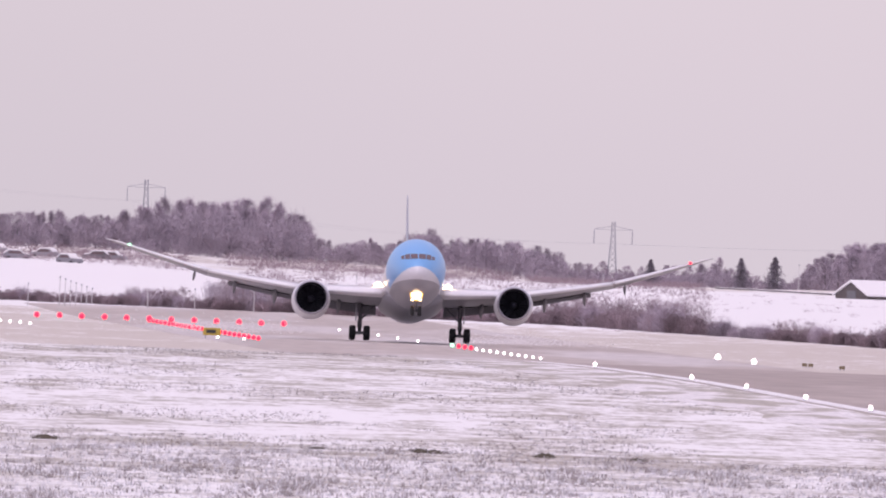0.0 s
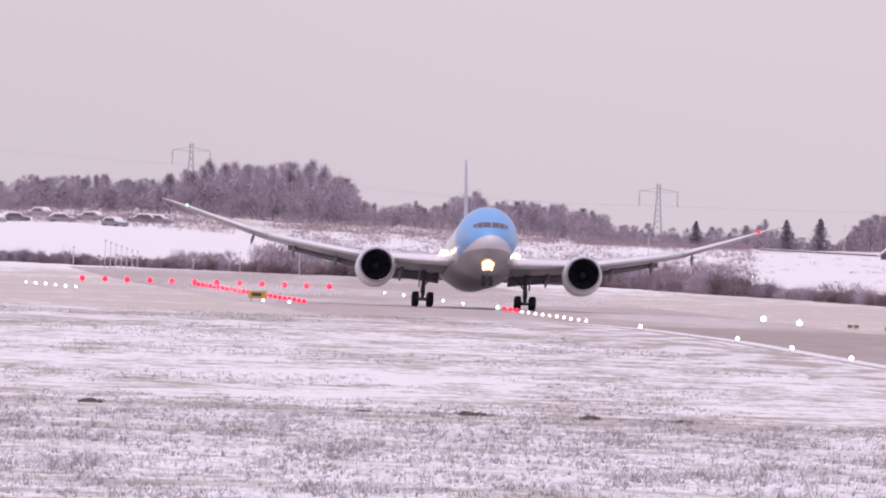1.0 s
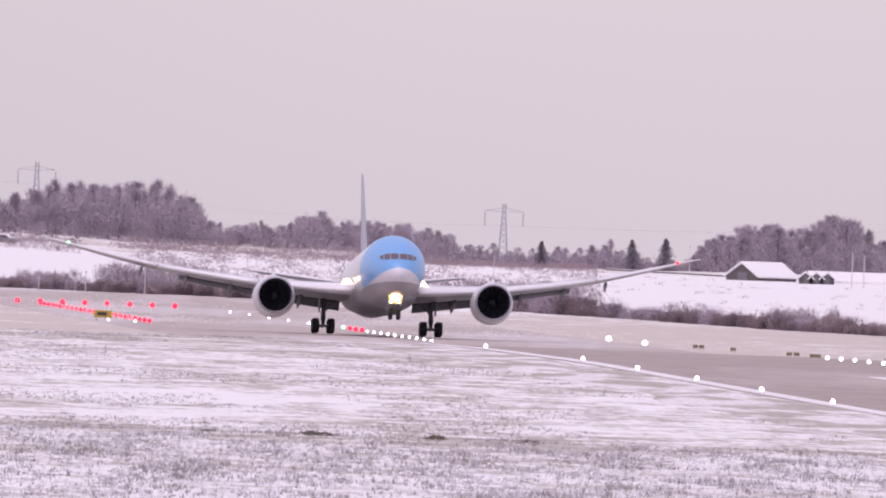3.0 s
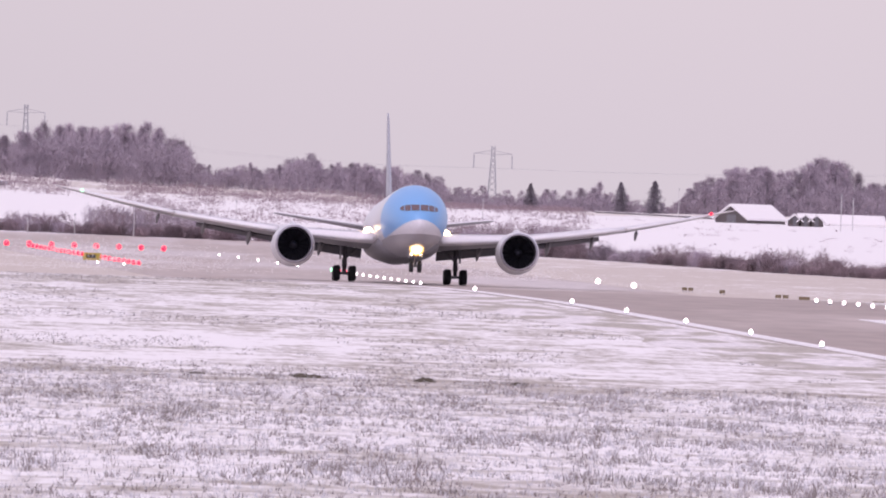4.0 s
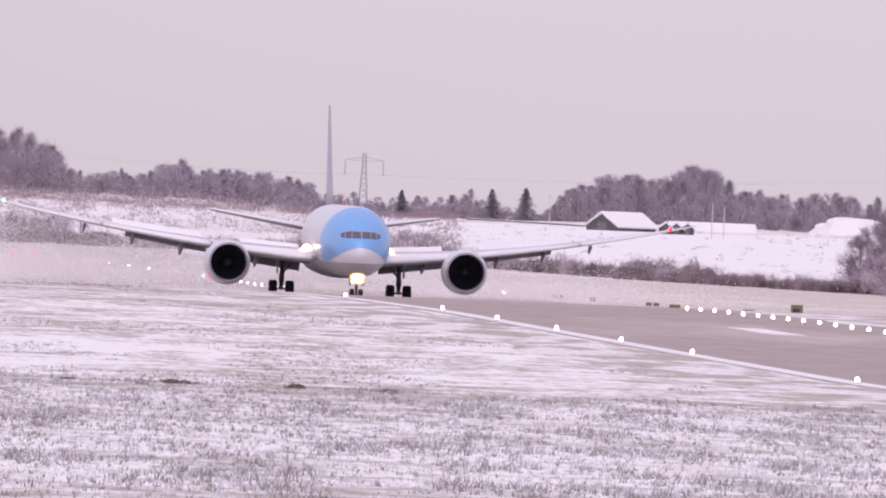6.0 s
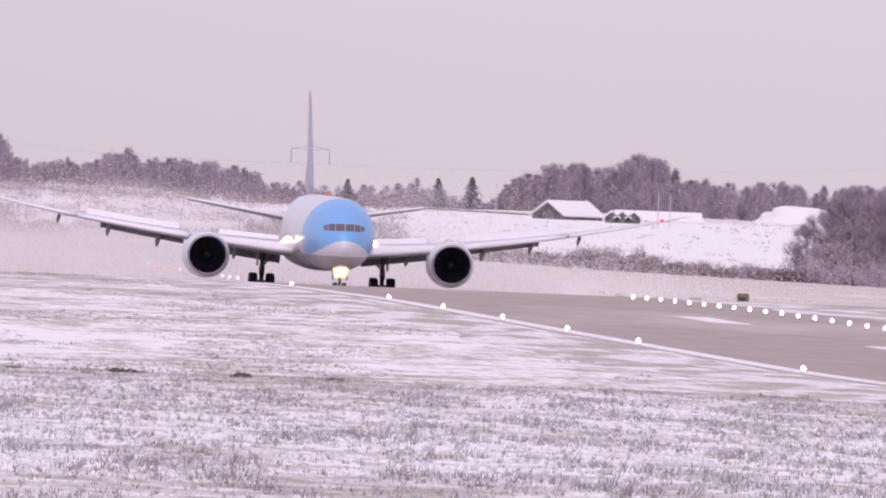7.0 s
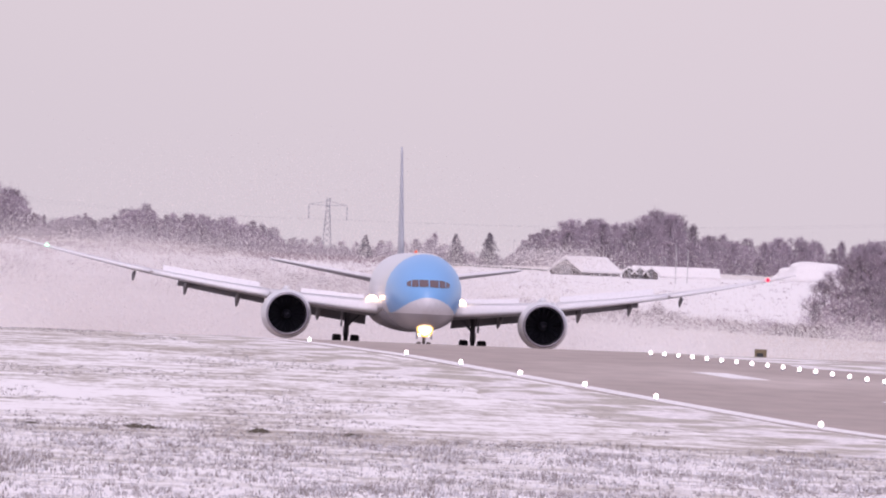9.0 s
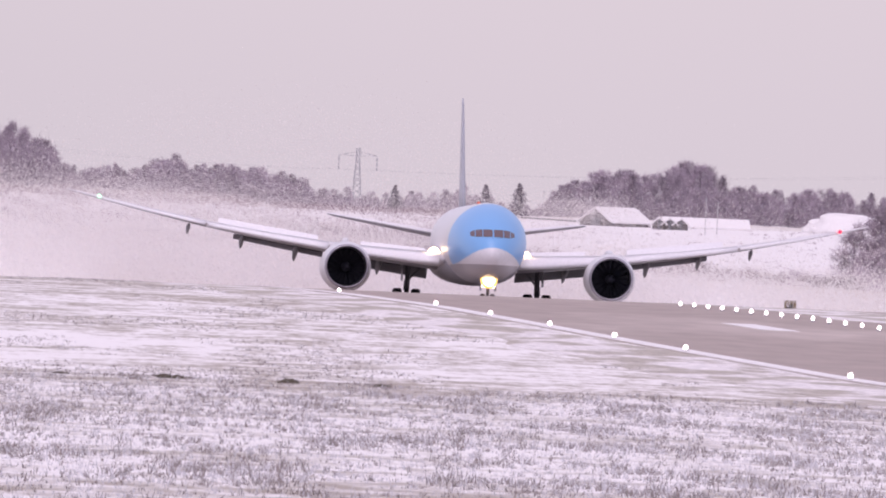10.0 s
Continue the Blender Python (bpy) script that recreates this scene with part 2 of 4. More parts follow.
# ---- mesh helpers ----
class Build:
    """Collects vertices and faces of one mesh."""

    def __init__(self):
        self.v, self.f = [], []

    def add(self, verts, faces):
        k = len(self.v)
        self.v += [tuple(p) for p in verts]
        self.f += [tuple(i + k for i in f) for f in faces]
        return self

    def loft(self, rings, caps=True):
        n = len(rings[0])
        verts = [p for r in rings for p in r]
        faces = []
        for i in range(len(rings) - 1):
            for j in range(n):
                a, b = i * n + j, i * n + (j + 1) % n
                faces.append((a, b, b + n, a + n))
        if caps:
            faces.append(tuple(range(n - 1, -1, -1)))
            faces.append(tuple(range((len(rings) - 1) * n, len(rings) * n)))
        return self.add(verts, faces)

    def tube(self, p, q, r0, r1=None, n=8):
        p, q = Vector(p), Vector(q)
        r1 = r0 if r1 is None else r1
        z = (q - p).normalized()
        x = z.orthogonal().normalized()
        y = z.cross(x)
        ring = lambda c, r: [c + (x * math.cos(a) + y * math.sin(a)) * r for a in [2 * math.pi * k / n for k in range(n)]]
        return self.loft([ring(p, r0), ring(q, r1)])

    def lathe(self, profile, centre, axis="y", n=32, squash=1.0, caps=True):
        cx, cy, cz = centre
        rings = []
        for s, r in profile:
            ring = []
            for k in range(n):
                a = 2 * math.pi * k / n
                c, d = math.cos(a) * r, math.sin(a) * r * squash
                ring.append({"y": (cx + c, cy + s, cz + d), "x": (cx + s, cy + c, cz + d), "z": (cx + c, cy + d, cz + s)}[axis])
            rings.append(ring)
        return self.loft(rings, caps)

    def box(self, lo, hi, bevel=0.0):
        (x0, y0, z0), (x1, y1, z1) = lo, hi
        b = min(bevel, (x1 - x0) / 2.1, (y1 - y0) / 2.1)
        out = [(x0 + b, y0), (x1 - b, y0), (x1, y0 + b), (x1, y1 - b), (x1 - b, y1), (x0 + b, y1), (x0, y1 - b), (x0, y0 + b)] if b else [
            (x0, y0), (x1, y0), (x1, y1), (x0, y1)]
        return self.loft([[(x, y, z0) for x, y in out], [(x, y, z1) for x, y in out]])

    def mesh(self, name, material, smooth=False):
        me = bpy.data.meshes.new(name)
        me.from_pydata(self.v, [], self.f)
        for m in (material if isinstance(material, (list, tuple)) else [material]):
            me.materials.append(m)
        if smooth:
            me.polygons.foreach_set("use_smooth", [True] * len(me.polygons))
        me.update()
        return me


def part(name, build, material, parent, label="", smooth=False):
    ob = new(name, build.mesh(name, material, smooth))
    ob.parent = parent
    return tagged(ob, label)


def thing(name, x=0.0, y=0.0, z=0.0, turn=0.0, label="", category="", group="", kind=""):
    ob = new(name)
    ob.matrix_basis = pose(x, y, z, 0, 0, turn)
    return tagged(ob, label, category, group, kind)


# ---- ground ----
PROFILE = [(-3000, 3.0), (-200, 2.4), (0, 1.7), (100, 3.0), (250, 4.6), (420, 5.75), (700, 7.15), (1000, 8.4), (1171, 8.58), (1300, 8.39), (1420, 8.18),
           (1547, 7.94), (1671, 7.99), (1750, 8.17), (1800, 8.34), (1850, 8.70), (1900, 9.30), (1955, 10.2), (1993, 10.32),
           (2077, 10.45), (2200, 10.45), (2950, 10.4), (3150, 10.0), (3400, 8.9), (3800, 6.9), (4200, 5.3), (4500, 4.6), (7000, 3.5)]
PY, PD = np.array(PROFILE).T


def ground_z(x, y):
    """Height of the ground: a crest in front of the touchdown zone, a slope behind the airfield."""
    d = sum(np.interp(y + o, PY, PD) for o in (-24, -12, 0, 12, 24)) / 5
    side = min(max((x + 2) / 24, 0), 1)
    if y > 3300:
        d += side * side * (3 - 2 * side) * max(6.5 - d, 0)
    z = 10.4 - d
    far = min(max((y - 3150) / 700, 0), 1)
    z += far * (1.1 * math.exp(-((x + 62) / 26) ** 2) + 0.5 * noise.noise((x * 0.02, y * 0.004, 0)))
    return z


def middle(y):
    """The runway's centre line."""
    return 7.43 + 0.0403 * (2304 - y)


def spot(u, v, d):
    """The point d metres off on the bearing u, at the drop v, in ticks of the first view."""
    a, b = u - 784, v - 441
    a, b = a + 0.038 * b, b - 0.038 * a
    return Vector((a / F * d, d, EYE[2] - (HORIZON + b) / F * d))


def foot(u, v, d):
    """The ground point on that bearing."""
    p = spot(u, v, d)
    return Vector((p.x, d, ground_z(p.x, d)))


def ground():
    ys = sorted(set([-3000, -1500, -600, -200, -50, 0, 50, 100, 170] + list(range(250, 1000, 50)) + list(range(1000, 2300, 20)) +
                    list(range(2300, 3000, 60)) + list(range(3000, 4600, 40)) + [4800, 5200, 6000, 7000]))
    xs = [-3000, -1500, -700, -400, -250] + list(range(-180, 190, 6)) + [250, 400, 700, 1500, 3000]
    b = Build()
    verts = [(x, y, ground_z(x, y)) for y in ys for x in xs]
    n = len(xs)
    faces = [(j * n + i, j * n + i + 1, (j + 1) * n + i + 1, (j + 1) * n + i) for j in range(len(ys) - 1) for i in range(n - 1)]
    b.add(verts, faces)
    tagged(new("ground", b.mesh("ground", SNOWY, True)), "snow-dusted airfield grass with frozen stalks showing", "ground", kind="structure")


def strip(name, w0, w1, y0, y1, lift, material, step=20.0, wobble=0.0):
    """A band along the runway between two offsets from its centre line, 4 cm thick edges."""
    ys = np.arange(y0, y1 + step * 0.5, step)
    rings = []
    for k, y in enumerate(ys):
        c, z = middle(y), ground_z(middle(y), y) + lift
        e = wobble * noise.noise((y * 0.021, w0, 0)) if wobble else 0
        a, d = c + w0 + e, c + w1 + (wobble * noise.noise((y * 0.017, w1, 4)) if wobble else 0)
        rings.append([(a, y, z), (d, y, z), (d, y, z - 0.3), (a, y, z - 0.3)])
    return new(name, Build().loft(rings).mesh(name, material))


ground()
tagged(strip("runway", -23.4, 23.4, 1000, 2040, 0.03, ASPHALT), "wet grey asphalt runway thinly powdered with snow", "runway", kind="structure")
tagged(strip("shoulder", -31.5, -23.4, 1000, 2000, 0.02, SNOW_GRIT, wobble=2.2), "paved shoulder under trampled snow", "pavement", kind="structure")
tagged(strip("edge_line", -23.2, -22.0, 1000, 1960, 0.06, PAINT_LINE), "white painted runway edge line", "runway marking", kind="structure")
tagged(strip("edge_line_far", 22.0, 22.9, 1000, 1960, 0.06, PAINT_LINE), "white painted runway edge line", "runway marking", kind="structure")
tagged(strip("snow_bank", 23.4, 26.0, 1000, 2200, 0.10, SNOW, wobble=2.4), "low ridge of swept snow along the runway", "snow", kind="structure")
for yy in (1150, 1303, 1465):
    tagged(strip("touchdown_mark", -8.4, -6.4, yy, yy + 40, 0.06, PAINT_LINE, 10.0), "white painted touchdown mark on the runway", "runway marking", kind="structure")
tagged(strip("runway_end", -23.4, 23.4, 2040, 3180, 0.03, ASPHALT_SNOWY), "grey asphalt runway half hidden under blown snow", "runway", kind="structure")
tagged(strip("snow_drift", 5.0, 15.0, 1350, 1980, 0.05, SNOW_GRIT, wobble=5.0), "thin drift of blown snow across the runway", "snow", kind="structure")


# ---- the airliner: origin on the ground between the main wheels, nose towards +y ----
def wing_z(x):
    s = x - 2.5
    return 3.2 + 0.075 * s + 0.0025 * s * s


WING = [(2.0, 9.9, 12.6, 1.35), (5.5, 7.4, 10.2, 1.15), (9.8, 4.5, 7.9, 0.85), (11.0, 3.75, 7.3, 0.78), (15.5, 0.75, 5.8, 0.58), (20.0, -2.25, 4.4, 0.44),
        (24.5, -5.3, 3.2, 0.32), (27.8, -7.6, 2.3, 0.22), (29.5, -9.3, 1.35, 0.13), (30.4, -10.8, 0.45, 0.06)]


def wing_ring(side, x, lead, chord, thick):
    """One aerofoil section."""
    z, ring = wing_z(x), []
    for c, h in ((0, 0.0), (0.03, 0.28), (0.12, 0.5), (0.35, 0.58), (0.7, 0.34), (1.0, 0.03), (0.7, -0.22), (0.35, -0.42), (0.12, -0.36), (0.03, -0.2)):
        ring.append((side * x, lead - c * chord, z + h * thick + (0.5 - c) * chord * 0.05))
    return ring if side > 0 else ring[::-1]


def wing_at(x):
    xs = [w[0] for w in WING]
    return [float(np.interp(x, xs, [w[k] for w in WING])) for k in (1, 2, 3)]


def wing_piece(name, side, x0, x1, parent):
    xs = sorted({x0, x1} | {w[0] for w in WING if x0 < w[0] < x1})
    b = Build().loft([wing_ring(side, x, *wing_at(x)) for x in xs])
    ob = part(name, b, [WING_TOP, WING_GREY_SHADE], parent, smooth=True)
    # faces that look down take the grey that holds the underside's shade
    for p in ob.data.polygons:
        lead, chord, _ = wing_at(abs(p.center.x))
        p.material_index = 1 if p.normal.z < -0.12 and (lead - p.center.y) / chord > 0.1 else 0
    # drooped slat along the leading edge
    rings = []
    for k in range(7):
        x = x0 + 0.9 * (x0 < 3) + 0.15 + (min(x1, 27.8) - x0 - 0.9 * (x0 < 3) - 0.3) * k / 6
        lead, chord, thick = wing_at(x)
        c, z = chord * 0.055 + 0.12, wing_z(x) + 0.5 * chord * 0.05
        ring = [(side * x, lead - c * 0.6, z + thick * 0.42), (side * x, lead + c * 0.5, z + thick * 0.18), (side * x, lead + c * 1.05, z - thick * 0.12),
                (side * x, lead + c * 1.1, z - thick * 0.30 - 0.06), (side * x, lead + c * 0.75, z - thick * 0.22), (side * x, lead + c * 0.3, z + thick * 0.05)]
        rings.append(ring if side > 0 else ring[::-1])
    part("slat", Build().loft(rings), WING_TOP, ob, "white leading-edge slat", True)
    return ob


def panel(pts, thick):
    """A thin slab on four corners."""
    a, b, c, d = [Vector(p) for p in pts]
    nrm = (b - a).cross(d - a).normalized() * thick
    return Build().loft([[a, b, c, d], [p + nrm for p in (a, b, c, d)]])


def hull_ring(y, r, zc, n=40, squash=1.03):
    return [(r * math.cos(2 * math.pi * k / n), y, zc + r * squash * math.sin(2 * math.pi * k / n)) for k in range(n)]


HULL_STATIONS = [(28.4, 0.06, 3.80), (28.3, 0.36, 3.81), (27.9, 0.80, 3.88), (27.2, 1.28, 4.0), (26.2, 1.74, 4.18), (25.0, 2.12, 4.38), (23.6, 2.44, 4.57), (22.0, 2.69, 4.71),
                 (20.2, 2.84, 4.81), (18.0, 2.885, 4.85), (10, 2.885, 4.85), (0, 2.885, 4.85), (-8, 2.885, 4.85), (-13, 2.66, 5.05), (-18, 2.15, 5.5), (-22, 1.55, 5.95),
                 (-26, 0.8, 6.4), (-28.3, 0.25, 6.65)]
HS = sorted(HULL_STATIONS)


def hull_at(y, angle, out=0.0):
    """A point on the hull at an angle from the x axis."""
    ys = [h[0] for h in HS]
    r, zc = float(np.interp(y, ys, [h[1] for h in HS])), float(np.interp(y, ys, [h[2] for h in HS]))
    return Vector(((r + out) * math.cos(angle), y, zc + (r * 1.03 + out) * math.sin(angle)))


def engine(parent, side):
    x, y, z = side * 9.88, 3.6, 2.68
    nac = part("engine", Build().lathe([(5.6, 1.66), (5.0, 1.80), (3.8, 1.90), (2.0, 1.88), (0.2, 1.72), (-1.6, 1.42), (-1.6, 1.30), (0.5, 1.3)], (x, y, z), n=44, squash=0.985, caps=False),
               WHITE, parent, "white engine nacelle", True)
    part("inlet_lip", Build().lathe([(5.55, 1.665), (5.78, 1.60), (5.86, 1.52), (5.80, 1.49), (5.55, 1.46)], (x, y, z), n=44, caps=False), LIP, nac, "bare metal inlet lip", True)
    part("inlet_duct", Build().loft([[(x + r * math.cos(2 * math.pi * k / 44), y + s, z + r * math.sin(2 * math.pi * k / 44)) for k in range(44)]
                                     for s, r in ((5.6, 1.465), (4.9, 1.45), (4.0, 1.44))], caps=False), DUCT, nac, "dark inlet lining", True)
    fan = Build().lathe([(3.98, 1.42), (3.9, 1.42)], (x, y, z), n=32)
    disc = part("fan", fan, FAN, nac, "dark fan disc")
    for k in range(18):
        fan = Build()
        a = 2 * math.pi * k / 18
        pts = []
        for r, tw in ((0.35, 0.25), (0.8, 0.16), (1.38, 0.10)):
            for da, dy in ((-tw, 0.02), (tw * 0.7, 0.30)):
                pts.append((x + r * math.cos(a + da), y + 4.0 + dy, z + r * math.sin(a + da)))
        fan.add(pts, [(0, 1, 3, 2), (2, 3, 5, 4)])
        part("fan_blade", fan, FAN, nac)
    part("spinner", Build().lathe([(4.95, 0.02), (4.8, 0.12), (4.5, 0.27), (4.1, 0.38), (4.0, 0.39)], (x, y, z), n=24), SPINNER, nac, "grey fan spinner", True)
    part("exhaust_cone", Build().lathe([(-1.2, 0.95), (-2.6, 0.85), (-3.4, 0.6), (-4.2, 0.1)], (x, y, z), n=24), STEEL, nac, "bare metal exhaust", True)
    rings = []
    for yy, zz, w, h in ((y + 3.2, z + 1.86, 0.10, 0.10), (y + 1.5, z + 1.75, 0.26, 0.42), (y - 1.0, z + 1.45, 0.28, 0.55), (y - 3.8, z + 1.0, 0.12, 0.5)):
        rings.append([(x + dx * w, yy, zz + dz * h) for dx, dz in ((-1, -1), (1, -1), (1, 0.7), (0.5, 1), (-0.5, 1), (-1, 0.7))])
    part("engine_pylon", Build().loft(rings), WHITE, nac)


def wheel(parent, x, y, r, w, name="wheel"):
    tyre = part(name, Build().lathe([(-w / 2, r * 0.62), (-w / 2, r * 0.86), (-w * 0.34, r), (w * 0.34, r), (w / 2, r * 0.86), (w / 2, r * 0.62)], (x, y, r), "x", 20), TYRE, parent, "black rubber tyre", True)
    part("rim", Build().lathe([(-w * 0.45, 0.1), (-w * 0.45, r * 0.6), (w * 0.45, r * 0.6), (w * 0.45, 0.1)], (x, y, r), "x", 14), STEEL, tyre, "grey metal hub")


def main_gear(parent, side):
    x = side * 4.9
    leg = part("main_gear", Build().tube((x, 0, 0.65), (x - side * 0.05, 0.1, 3.6), 0.17, 0.22, 12).tube((x, 0, 1.2), (x, 0, 1.9), 0.23, 0.23, 12), STEEL, parent, "grey steel landing gear leg", True)
    part("bogie_beam", Build().tube((x, -0.85, 0.68), (x, 0.85, 0.66), 0.15, 0.15, 10).tube((x - 0.62, 0.75, 0.66), (x + 0.62, 0.75, 0.66), 0.09).tube((x - 0.62, -0.75, 0.66), (x + 0.62, -0.75, 0.66), 0.09), STEEL, leg)
    part("side_brace", Build().tube((x, 0.1, 1.9), (x - side * 1.6, 0.1, 3.5), 0.09).tube((x, 0.15, 1.5), (x, 1.4, 3.4), 0.08), STEEL, leg)
    part("torque_link", Build().tube((x, -0.3, 0.85), (x, -0.55, 1.25), 0.06).tube((x, -0.55, 1.25), (x, -0.25, 1.7), 0.06), STEEL, leg)
    part("gear_door", Build().box((x + side * 0.38 - 0.04, -0.9, 1.9), (x + side * 0.38 + 0.04, 0.9, 3.6), 0.02), WING_GREY_SHADE, leg)
    for dx in (-0.70, 0.70):
        for dy in (-0.75, 0.75):
            wheel(leg, x + dx, dy, 0.66, 0.60)
    PLANE[("gear", side)] = leg


def nose_gear(parent):
    y = 22.8
    leg = part("nose_gear", Build().tube((0, y, 0.5), (0, y + 0.1, 2.4), 0.11, 0.14, 10).tube((-0.45, y, 0.52), (0.45, y, 0.52), 0.07), STEEL, parent, "grey steel nose gear leg", True)
    part("drag_brace", Build().tube((0, y, 1.3), (0, y - 1.6, 2.5), 0.07), STEEL, leg)
    for s in (-1, 1):
        part("gear_door", Build().box((s * 0.55 - 0.03, y - 0.9, 1.25), (s * 0.55 + 0.03, y + 0.9, 2.3), 0.01), WING_GREY_SHADE, leg)
        wheel(leg, s * 0.36, y, 0.51, 0.36)
    # lens larger than a real one, its bloom built into the size
    lamp = part("landing_light", Build().lathe([(0.0, 0.36), (0.12, 0.46), (0.2, 0.34), (0.24, 0.05)], (0.0, y + 1.02, 2.05), n=20), LAMP_WARM, leg, "lit warm landing light", True)
    # added glowing ring that stands in for the lamp's orange halo
    part("halo_ring", Build().lathe([(0.0, 0.46), (0.05, 0.60), (0.12, 0.64), (0.14, 0.48)], (0.0, y + 0.95, 2.05), n=20, caps=False), LAMP_AMBER, lamp, "glowing amber ring in place of the lamp halo", True)
    part("lamp_bracket", Build().box((-0.5, y + 0.1, 1.55), (0.5, y + 0.34, 1.68)).box((-0.1, y + 0.1, 1.9), (0.1, y + 0.98, 2.1)), STEEL, leg)
    for s in (-1, 1):
        part("taxi_light", Build().lathe([(0.0, 0.10), (0.06, 0.15), (0.1, 0.08)], (s * 0.34, y + 0.36, 1.62), n=14), LAMP_WARM, leg, "small lit taxi light")


def nose_point(x, z, out=0.02):
    """The point of the nose at that offset and height."""
    lo, hi = 18.0, 28.4
    for _ in range(30):
        y = (lo + hi) / 2
        ys = [h[0] for h in HS]
        r, zc = float(np.interp(y, ys, [h[1] for h in HS])), float(np.interp(y, ys, [h[2] for h in HS]))
        if (x / r) ** 2 + ((z - zc) / (1.03 * r)) ** 2 < 1:
            lo = y
        else:
            hi = y
    return Vector((x, lo + out, z + out * 0.6))


def cockpit_panes(hull):
    """Six panes of the windscreen laid on the nose."""
    for s in (-1, 1):
        for x0, x1, z0, z1, z2, z3 in ((0.05, 0.74, 5.20, 5.74, 5.18, 5.74), (0.80, 1.28, 5.18, 5.74, 5.16, 5.68), (1.34, 1.64, 5.17, 5.66, 5.24, 5.52)):
            pts = []
            for k in range(5):
                f = k / 4
                x = s * (x0 + (x1 - x0) * f)
                for g in (0.0, 0.5, 1.0):
                    lo, hi = z0 + (z2 - z0) * f, z1 + (z3 - z1) * f
                    pts.append(nose_point(x, lo + (hi - lo) * g))
            faces = [(3 * k + g, 3 * k + 3 + g, 3 * k + 4 + g, 3 * k + 1 + g) for k in range(4) for g in (0, 1)]
            part("windscreen_pane", Build().add(pts, faces), GLASS, hull, "dark cockpit glass", True)


PLANE = {}


